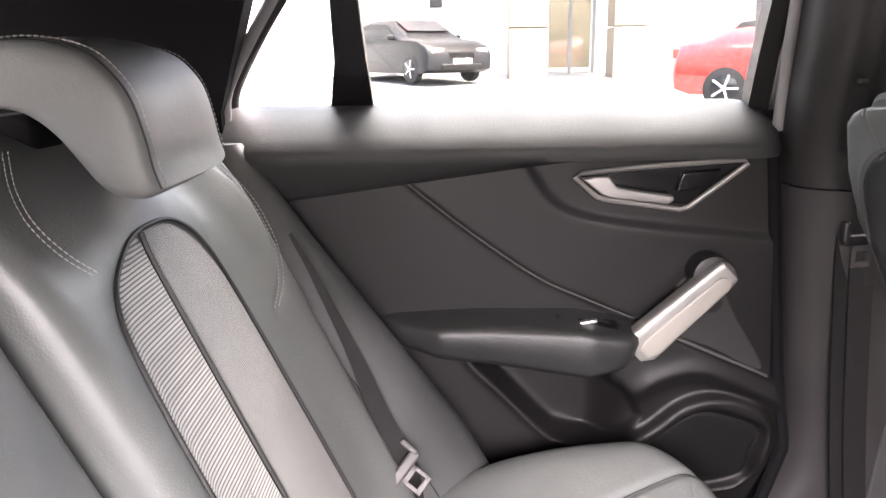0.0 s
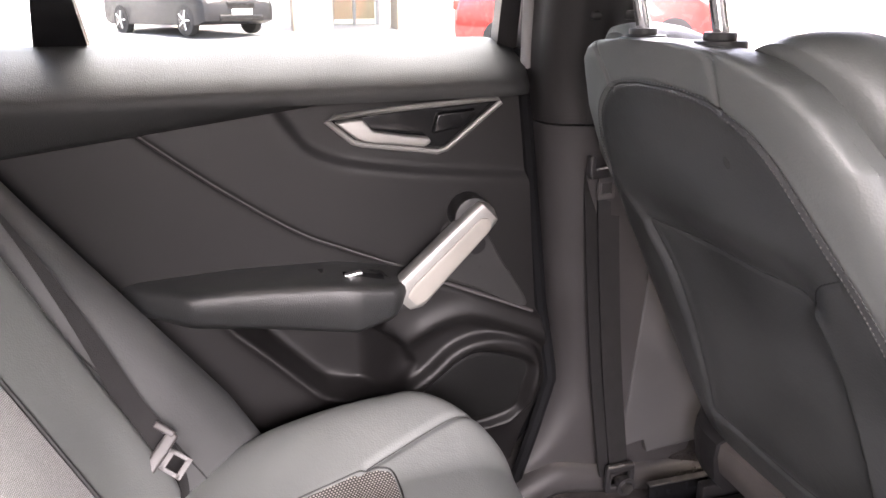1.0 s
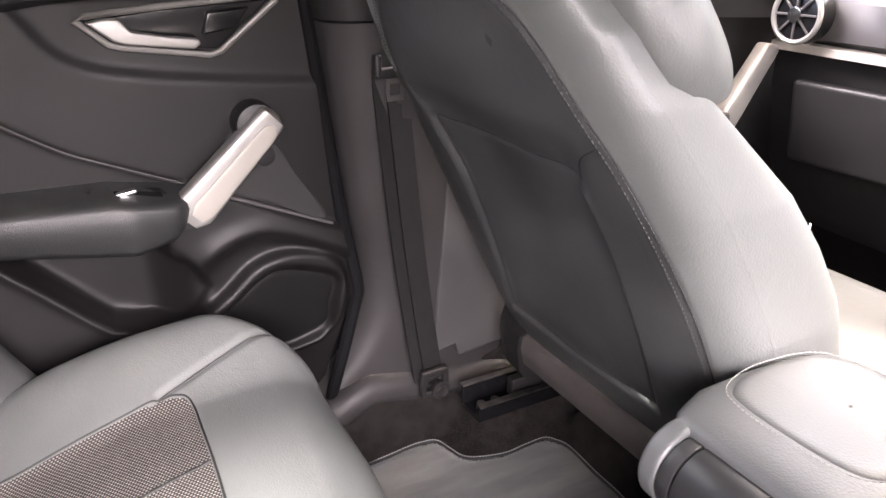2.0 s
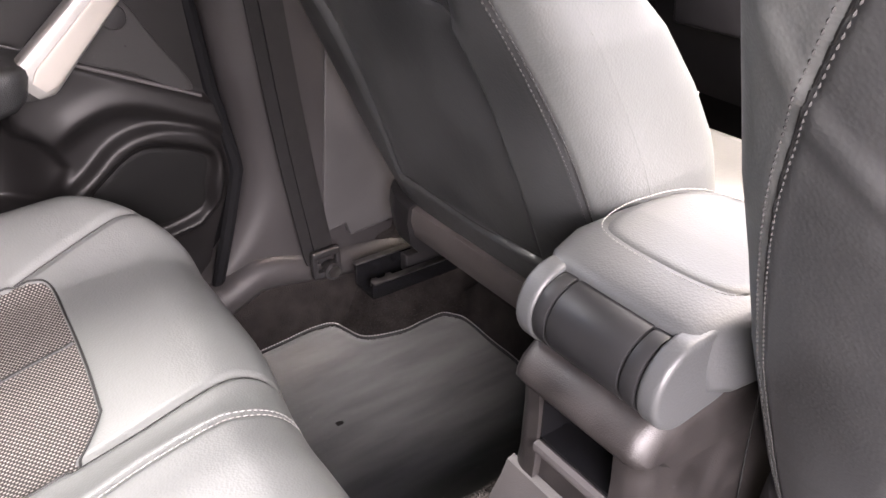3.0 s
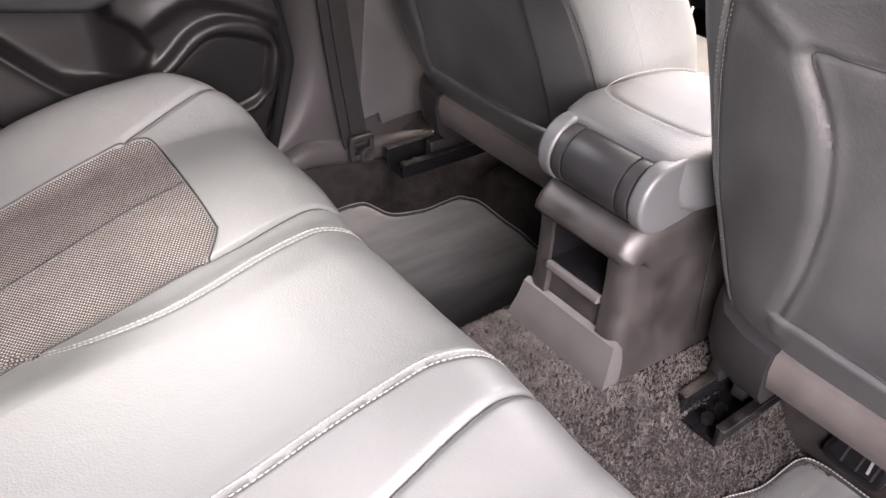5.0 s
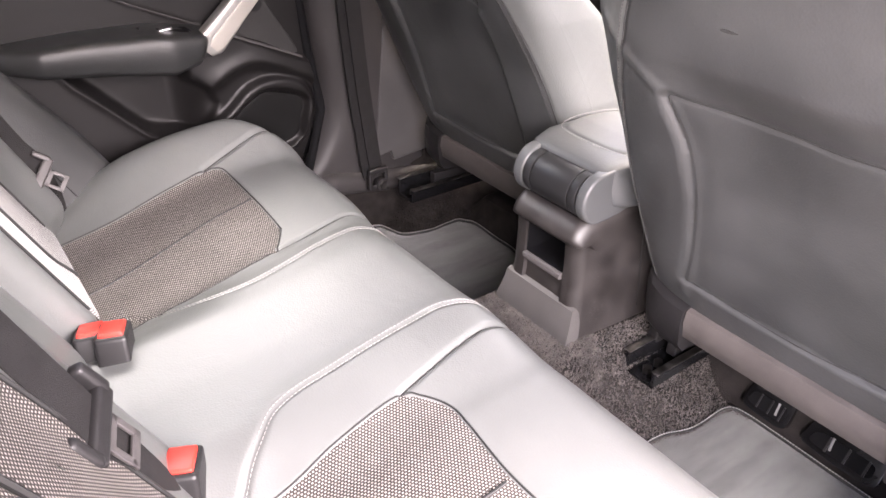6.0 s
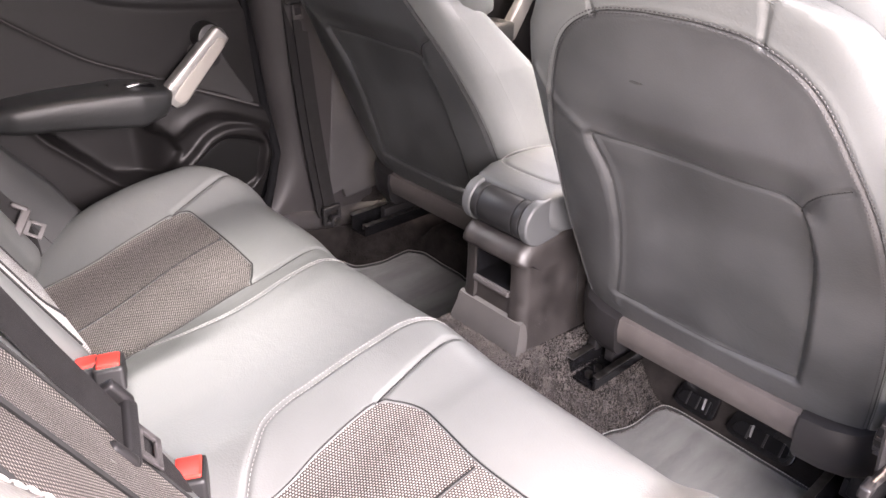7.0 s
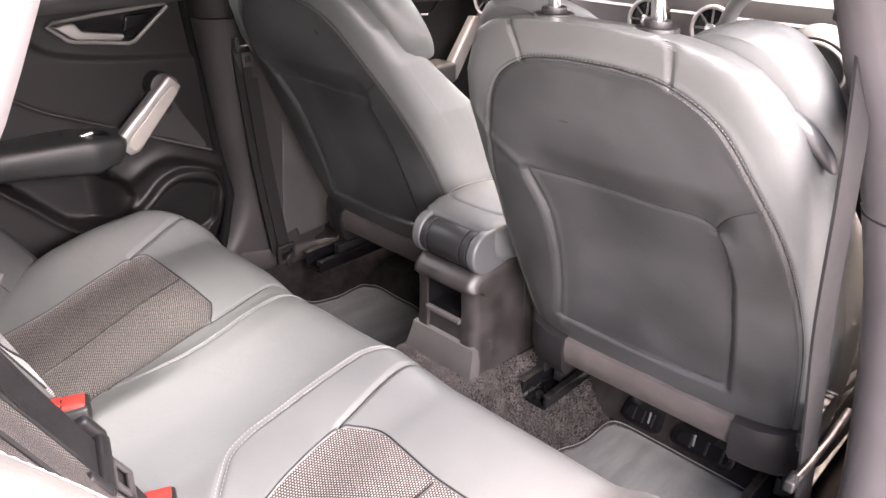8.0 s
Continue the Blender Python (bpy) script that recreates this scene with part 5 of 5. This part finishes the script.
for y0, y1 in ((-0.084, -0.064), (0.052, 0.074)):
    arm_poly = [(0.591 + 0.040 * math.cos(t), 0.695 + 0.041 * math.sin(t)) for t in np.linspace(1.45, 4.75, 22)] + [(0.635, 0.658), (0.66, 0.665), (0.66, 0.738), (0.615, 0.738)]
    part("hinge_arm", prism(arm_poly, lambda u, v, d: (u, d, v), y0, y1, 0.006, 4), LIDSKIN, lid, "rounded lid arm beside the roller", sharp=50)
PAD = curve2([(0.640, 0.0), (0.643, 0.045), (0.655, 0.068), (0.69, 0.080), (0.74, 0.082), (0.785, 0.074), (0.81, 0.045), (0.815, 0.0), (0.81, -0.045), (0.785, -0.074), (0.74, -0.082), (0.69, -0.080), (0.655, -0.068), (0.643, -0.045)], 80, True)
lidz = lambda u, v: np.interp(u, [0.588, 0.615, 0.64, 0.70, 0.76, 0.80, 0.825], [0.733, 0.744, 0.747, 0.747, 0.744, 0.741, 0.734])
part("lid_pad", inlay(PAD, lambda u, v, d: np.stack([u, v, lidz(u, v) + d], -1), 0.0018), LIDSKIN, lid, "smooth grey leather pad", sharp=70)
part("stitching", stitches([(0.728 + (u - 0.728) * 1.06, v * 1.06, float(lidz(np.array(0.728 + (u - 0.728) * 1.06), 0)) + 0.0005) for u, v in PAD], (0, 0, 0.001)), THREAD, lid, "grey stitching", kind="stuff")
for y0, y1 in ((-0.063, -0.048), (-0.046, 0.034), (0.036, 0.051)):
    part("roller", cyl((0.587, y0, 0.695), (0.587, y1, 0.695), 0.036, 40, 0.002), ROLLER, lid, "black ribbed hinge roller")
part("hinge_bracket", box((0.598, 0, 0.668), (0.05, 0.11, 0.026), 0.006), GLOSS, lid)


# ---------------------------------------------------------------- floor mats, floor fittings
def mat_thing(poly, label):
    m = thing("floor_mat", label, "floor mat", group="floor mats")
    f = lambda u, v, d: np.stack([u, v, floor_z(u, v) + 0.004 + d], -1)
    part("mat_top", inlay(poly, f, 0.004, rings=30, n=160), VELOUR, m, sharp=70)
    part("mat_edge", tube([tuple(f(np.array(u), np.array(v), 0.003)) for u, v in poly], 0.0028, 6, closed=True), PIPING, m)
    part("edge_stitching", stitches([tuple(f(np.array(u), np.array(v), 0.0055)) for u, v in poly], (0, 0, 0.0006), r=0.0013), THREAD, m, "pale edge stitching", kind="stuff")


ML = curve2([(0.30, 0.24), (0.30, 0.675), (0.45, 0.690), (0.60, 0.703), (0.655, 0.704), (0.680, 0.698), (0.690, 0.670), (0.701, 0.636), (0.728, 0.614), (0.772, 0.602), (0.82, 0.603), (0.866, 0.601), (0.882, 0.575), (0.882, 0.48), (0.881, 0.40), (0.868, 0.335), (0.80, 0.275), (0.752, 0.250), (0.70, 0.228), (0.60, 0.236), (0.45, 0.245)], 200, True)
mat_thing(ML, "dark grey velour floor mat with stitched edge")
MR = curve2([(0.30, -0.24), (0.30, -0.655), (0.45, -0.66), (0.56, -0.658), (0.605, -0.648), (0.632, -0.618), (0.66, -0.598), (0.80, -0.59), (0.850, -0.57), (0.858, -0.52), (0.860, -0.42), (0.862, -0.32), (0.860, -0.25), (0.838, -0.228), (0.757, -0.226), (0.687, -0.209), (0.60, -0.21), (0.45, -0.235)], 160, True)
mat_thing(MR, "dark grey velour floor mat with stitched edge")
rng = random.Random(4)


def tufts(region, n, hmax, m, name, label):
    """Loose carpet fibres standing on the floor."""
    bm = bmesh.new()
    k = 0
    while k < n:
        x, y = region(rng)
        z = float(floor_z(np.array(x), np.array(y))) + 0.003
        a, l = rng.uniform(0, 6.28), rng.uniform(0.4, 1.0) * hmax
        w = 0.0009
        tip = (x + math.cos(a) * l * 0.8, y + math.sin(a) * l * 0.8, z + l * 0.75)
        mid = (x + math.cos(a) * l * 0.3, y + math.sin(a) * l * 0.3, z + l * 0.55)
        sx, sy = -math.sin(a) * w, math.cos(a) * w
        v = [bm.verts.new(q) for q in ((x - sx, y - sy, z), (x + sx, y + sy, z), (mid[0] + sx, mid[1] + sy, mid[2]), (mid[0] - sx, mid[1] - sy, mid[2]), tip)]
        bm.faces.new(v[:4])
        bm.faces.new((v[3], v[2], v[4]))
        k += 1
    return solo(name, bm, m, label, "carpet", kind="stuff")


tufts(lambda r: (r.uniform(0.38, 0.60), r.uniform(-0.22, 0.22)), 34000, 0.007, CARPET2, "carpet_fibre", "pale brown-grey carpet fibres on the tunnel")
# same carpet as the floor; the brighter right side is painted in paler fibres
tufts(lambda r: (r.uniform(0.58, 0.86), r.uniform(-0.27, -0.09)), 14000, 0.006, CARPET2, "carpet_fibre", "brown-grey carpet fibres beside the console, lightened for daylight")
tufts(lambda r: (r.uniform(0.62, 0.9), r.uniform(0.58, 0.74)), 6000, 0.006, CARPET, "carpet_fibre", "charcoal carpet fibres by the door pillar")
rngd = random.Random(21)
bm = bmesh.new()
for k in range(70):
    x, y = (rngd.uniform(0.45, 0.82), rngd.uniform(0.26, 0.56)) if k % 2 else (rngd.uniform(0.55, 0.84), rngd.uniform(-0.52, -0.20))
    z, r = float(floor_z(np.array(x), np.array(y))) + 0.009, rngd.uniform(0.0004, 0.0011)
    a = rngd.uniform(0, 6.28)
    ring = [bm.verts.new((x + r * math.cos(a + t) * (1.6 if t in (0, 3.14) else 0.8), y + r * math.sin(a + t), z)) for t in (0, 1.57, 3.14, 4.71)]
    tip = bm.verts.new((x, y, z + r * 0.7))
    for u, w in zip(ring, ring[1:] + ring[:1]):
        bm.faces.new((u, w, tip))
solo("floor_crumb", bm, THREAD, "small pale crumbs and dust on the mats", "dust", kind="stuff")


def floor_vent(y0, y1, ym):
    """A black outlet on the carpet step below a front seat."""
    v = thing("floor_vent", "black plastic floor vent under the front seat", "vent", group="floor vents")
    on = lambda a, b, d: Vector((0.878 + 0.030 * b - 0.88 * d, a, 0.254 + 0.052 * b + 0.47 * d))
    lerp = lambda a: y0 + (y1 - y0) * a
    outl = curve2([(0.03, 0.1), (0.0, 0.5), (0.10, 0.92), (0.5, 1.0), (0.93, 0.95), (1.0, 0.5), (0.94, 0.05), (0.5, 0.0)], 40, True)
    part("vent_box", prism([(lerp(a), b) for a, b in outl], on, -0.03, 0.010, 0.003, 2), GLOSS, v)
    part("vent_well", prism([(lerp(0.1 + 0.8 * a), 0.2 + 0.45 * b) for a, b in outl], on, 0.0, 0.0115, 0), HEAD, v)
    for k in (0.3, 0.55, 0.8):
        part("vent_rib", prism([(lerp(k), 0.2), (lerp(k + 0.03), 0.2), (lerp(k + 0.03), 0.65), (lerp(k), 0.65)], on, 0.0, 0.014, 0), PLASTIC, v)
    if ym:
        part("vent_mark", prism([(ym, 0.30), (ym - 0.0035, 0.30), (ym - 0.001, 0.68), (ym + 0.0025, 0.68)], on, 0.0, 0.0142, 0), SEAL, v, "small white mark")


floor_vent(-0.240, -0.327, -0.301)
floor_vent(-0.356, -0.488, -0.402)
floor_vent(0.345, 0.255, None)


# ---------------------------------------------------------------- dashboard, steering wheel, front door
dash = thing("dashboard", "dark dashboard with grey face and silver trim strip", "dashboard")
prof = [(1.42, 0.93), (1.40, 0.96), (1.405, 1.02), (1.43, 1.06), (1.50, 1.075), (1.75, 1.05), (1.75, 0.60), (1.55, 0.55), (1.45, 0.70), (1.42, 0.86)]
part("dash_body", loft([[(x + 0.03 * (abs(y) / 0.7) ** 3, y, z) for x, z in prof] for y in np.linspace(-0.70, 0.70, 24)]), PLASTIC, dash, sharp=35)
part("dash_face", loft([[(1.395 + 0.03 * (abs(y) / 0.7) ** 3, y, 0.955), (1.398 + 0.03 * (abs(y) / 0.7) ** 3, y, 1.02), (1.42, y, 1.03), (1.42, y, 0.95)] for y in np.linspace(-0.69, 0.69, 24)]), PLASTIC_G, dash, "grey dashboard face")
part("trim_strip", loft([[(1.385 + 0.03 * (abs(y) / 0.7) ** 3, y, 0.928), (1.388 + 0.03 * (abs(y) / 0.7) ** 3, y, 0.942), (1.43, y, 0.945), (1.43, y, 0.925)] for y in np.linspace(0.10, 0.69, 20)]), SILVER2, dash, "satin silver trim strip")
part("glovebox_lid", box((1.425, 0.40, 0.80), (0.02, 0.44, 0.16), 0.01, rot=(0, -8, 0)), PLASTIC, dash)
for y in (0.61, 0.095, -0.072):
    d = part("air_vent", cyl((1.41, y, 0.995), (1.372, y, 0.998), 0.050, 36, 0.004), GLOSS, dash, "round black air vent")
    part("vent_ring", tube([(1.370, y + 0.048 * math.cos(t), 0.998 + 0.048 * math.sin(t)) for t in np.linspace(0, 2 * math.pi, 40, endpoint=False)], 0.005, 8, closed=True, up=(1, 0, 0)), SILVER, d, "silver vent ring")
    part("vent_hub", cyl((1.372, y, 0.998), (1.362, y, 0.998), 0.014, 20, 0.002), CHROME, d)
    for k in range(8):
        t = k * math.pi / 4
        part("vent_blade", box((1.368, y + 0.028 * math.cos(t), 0.998 + 0.028 * math.sin(t)), (0.004, 0.030, 0.004), 0.001, rot=(math.degrees(t), 0, 0)), PLASTIC_G, d)
sw = thing("steering_wheel", "black steering wheel with silver-ringed hub", "steering wheel")
R = pose(1.15, -0.385, 1.0, 0, -25, 0)
ringp = lambda r, t, d=0: R @ Vector((d, r * math.cos(t), r * math.sin(t)))
part("rim", tube([ringp(0.182, t) for t in np.linspace(0, 2 * math.pi, 60, endpoint=False)], 0.015, 12, closed=True), LEATHER, sw)
part("hub", transformed(cyl((0.03, 0, 0), (-0.02, 0, 0), 0.068, 40, 0.012), R), PLASTIC, sw)
part("hub_ring", tube([ringp(0.058, t, -0.021) for t in np.linspace(0, 2 * math.pi, 40, endpoint=False)], 0.0035, 8, closed=True, up=(1, 0, 0)), SILVER, sw, "silver hub ring")
part("emblem", merge(*[tube([ringp(0.011, t, -0.022) + R.to_3x3() @ Vector((0, y, 0)) for t in np.linspace(0, 2 * math.pi, 24, endpoint=False)], 0.002, 6, closed=True, up=(1, 0, 0)) for y in (-0.024, -0.008, 0.008, 0.024)]), CHROME, sw, "four plain chrome rings")
for s in (1, -1):
    sp = part("spoke", transformed(box((0, s * 0.12, 0.01), (0.022, 0.11, 0.055), 0.008), R), GLOSS, sw)
    part("button_frame", transformed(box((-0.012, s * 0.105, 0.012), (0.006, 0.075, 0.044), 0.003), R), SILVER, sp)
    part("button_pad", transformed(box((-0.016, s * 0.105, 0.012), (0.004, 0.066, 0.036), 0.002), R), GLOSS, sp)
    part("button", transformed(merge(box((-0.019, s * 0.12, 0.012), (0.004, 0.024, 0.026), 0.002), box((-0.019, s * 0.09, 0.020), (0.004, 0.024, 0.010), 0.002), box((-0.019, s * 0.09, 0.004), (0.004, 0.024, 0.010), 0.002)), R), PLASTIC_G, sp)
part("lower_spoke", transformed(box((0, 0, -0.12), (0.02, 0.06, 0.12), 0.008), R), GLOSS, sw)
fd = thing("door_2", "dark front passenger door with silver pull handle", "car door", kind="structure")
part("door_panel", prism([(0.72, 0.40), (1.75, 0.40), (1.75, 0.98), (1.60, 1.01), (0.66, 1.09), (0.66, 0.9)], lambda u, v, d: (u, 0.75 + d, v), 0, 0.05, 0.01), DARKPANEL, fd)
part("sill_roll", loft([[(x, 0.79, 1.10 - 0.05 * (x - 0.66)), (x, 0.70, 1.09 - 0.05 * (x - 0.66)), (x, 0.685, 1.06 - 0.05 * (x - 0.66)), (x, 0.71, 1.02 - 0.05 * (x - 0.66)), (x, 0.79, 1.02 - 0.05 * (x - 0.66))] for x in np.linspace(0.66, 1.72, 20)]), SOFT, fd, "dark door top roll")
pf = part("pull_handle", prism([(1.27, 0.79), (1.315, 0.76), (1.42, 0.92), (1.42, 0.935), (1.385, 0.94)], lambda u, v, d: (u, 0.70 - d, v), 0, 0.03, 0.008), SILVER, fd, "satin silver pull handle")
part("latch_bezel", tube([(1.10, 0.745, 1.0), (1.34, 0.745, 1.01), (1.26, 0.745, 0.95), (1.14, 0.745, 0.96)], 0.004, 8, closed=True, up=(0, 1, 0)), CHROME, fd, "thin chrome latch surround")
part("arm_rest", box((1.05, 0.70, 0.79), (0.50, 0.09, 0.06), 0.015), SOFT, fd)


# ---------------------------------------------------------------- outside
SLOPE = math.tan(radians(2.1))
ground_z = lambda y: -0.12 + SLOPE * max(0.0, y)
bm = bmesh.new()
rows = [-400, 0, 5, 12, 20, 40, 400]
vs = [[bm.verts.new((x, y, ground_z(min(y, 40)))) for y in rows] for x in (-400, -40, 0, 40, 400)]
for a, b in zip(vs, vs[1:]):
    for i in range(len(rows) - 1):
        bm.faces.new((a[i], a[i + 1], b[i + 1], b[i]))
solo("ground", bm, ASPHALT, "pale grey asphalt forecourt in bright daylight", "asphalt", kind="structure")


def car(m, paint, label, hatch=True):
    """A parked car: x along its length (4.3 m), y across, z up."""
    c = thing("parked_car", label, "car", group="parked cars")
    half = [(-2.15, 0.45), (-2.13, 0.75), (-2.05, 0.98), (-1.75, 1.12), (-1.35, 1.38), (-0.6, 1.47), (0.2, 1.44), (0.75, 1.16), (0.95, 1.02), (1.7, 0.92), (2.05, 0.78), (2.15, 0.60), (2.13, 0.30), (1.85, 0.22), (-1.9, 0.22), (-2.12, 0.30)]
    rings = []
    for k, (y, sc) in enumerate(((-0.88, 0.0), (-0.86, 0.35), (-0.70, 0.92), (-0.5, 1.0), (0.5, 1.0), (0.70, 0.92), (0.86, 0.35), (0.88, 0.0))):
        rings.append([(x * (1 - 0.04 * (1 - sc)), y, (min(z, 0.95) + max(0, z - 0.95) * sc)) for x, z in half])
    body = part("body", loft(rings), paint, c, sharp=50)
    part("side_glass", loft([[(x, y, z) for x, z in ((-1.45, 1.0), (-1.15, 1.30), (-0.55, 1.37), (0.15, 1.34), (0.62, 1.06))] for y in (-0.80, 0.80)]), DARKGLASS, c)
    part("windscreen", loft([[(0.26, y, 1.42), (0.78, y, 1.165), (0.80, y, 1.18), (0.28, y, 1.435)] for y in (-0.58, 0.58)]), DARKGLASS, c)
    part("grille", box((2.13, 0, 0.62), (0.06, 0.7, 0.16), 0.03), GLOSS, c)
    part("lower_intake", box((2.14, 0, 0.36), (0.06, 1.1, 0.14), 0.03), GLOSS, c)
    part("number_plate", box((2.165, 0, 0.48), (0.03, 0.50, 0.11), 0.005), RENDERWALL, c, "plain white plate")
    for s in (1, -1):
        part("headlight", box((2.02, s * 0.62, 0.70), (0.16, 0.34, 0.13), 0.04), SEAL, c, "clear headlight")
        part("tail_light", box((-2.08, s * 0.66, 0.85), (0.12, 0.30, 0.16), 0.03), RED, c, "red tail light")
        part("door_mirror", box((0.62, s * 0.96, 1.03), (0.10, 0.18, 0.12), 0.04), paint, c)
        for x in (-1.32, 1.34):
            w = part("wheel", cyl((x, s * 0.72, 0.32), (x, s * 0.895, 0.32), 0.325, 32, 0.03), TYRE, c, "black tyre")
            part("rim", cyl((x, s * 0.80, 0.32), (x, s * 0.905, 0.32), 0.21, 32, 0.01), DARKGLASS, w)
            for k in range(5):
                t = k * 2 * math.pi / 5
                part("spoke", box((x + 0.11 * math.cos(t), s * 0.91, 0.32 + 0.11 * math.sin(t)), (0.20, 0.02, 0.035), 0.008, rot=(0, -math.degrees(t), 0)), CARGREY, w)
    c.matrix_world = m
    return c


def park(x, y, rz, paint, label):
    car(pose(x, y, ground_z(y), 0, 0, rz), paint, label)


park(-0.9, 18.6, -55, CARBLACK, "black parked saloon car facing the forecourt")
park(5.845, 11.61, -25, CARRED, "bright red parked car")
park(-6.0, 24.0, -70, CARGREY, "silver parked car far off")
park(-9.3, 27.0, -80, CARORANGE, "orange parked car far off")
park(-4.2, 30.0, -70, CARGREY, "silver parked car far off")
sg = thing("forecourt_sign", "small blue and yellow sign board on the forecourt", "sign board")
part("board", box((-4.9, 11.5, ground_z(11.5) + 0.45), (0.5, 0.05, 0.9), 0.01), CARBLUE, sg)
part("board_foot", box((-4.7, 11.4, ground_z(11.4) + 0.12), (0.6, 0.2, 0.25), 0.02), CARORANGE, sg)
bd = thing("showroom_building", "white rendered showroom with tan clad piers and glazed entrance", "building")
gz0 = ground_z(19.0)
part("wall", merge(box((-18, 21.0, gz0 + 3.5), (39.3, 0.4, 7.5)), box((24, 21.0, gz0 + 3.5), (40, 0.4, 7.5)), box((2.8, 21.0, gz0 + 5.4), (2.4, 0.4, 3.7))), RENDERWALL, bd)
for x in (2.0, 4.55):
    part("pier", merge(box((x, 18.9, gz0 + 0.55), (0.95, 0.9, 1.3), 0.008), box((x, 18.9, gz0 + 1.93), (0.95, 0.9, 1.4), 0.008), box((x, 18.9, gz0 + 3.5), (0.95, 0.9, 1.68), 0.008)), TAN, bd, "tan clad square pier")
part("canopy", box((3.3, 19.2, gz0 + 4.6), (5, 3.6, 0.5), 0.02), RENDERWALL, bd)
en = part("entrance_frame", merge(box((2.75, 20.7, gz0 + 1.4), (0.08, 0.1, 2.9)), box((3.35, 20.7, gz0 + 1.4), (0.08, 0.1, 2.9)), box((4.0, 20.7, gz0 + 1.4), (0.08, 0.1, 2.9))), SEAL, bd, "pale aluminium entrance frame")
ep = part("entrance_glass", box((3.4, 20.75, gz0 + 1.4), (1.3, 0.02, 2.9)), GLASS, bd, "clear glass entrance door")
ep.visible_shadow = False
part("back_wall", box((3.4, 23.5, gz0 + 1.7), (4, 0.1, 3.6)), TAN, bd)
part("wall_window", box((-0.3, 20.78, gz0 + 2.6), (0.35, 0.06, 1.5), 0.01), DARKGLASS, bd)
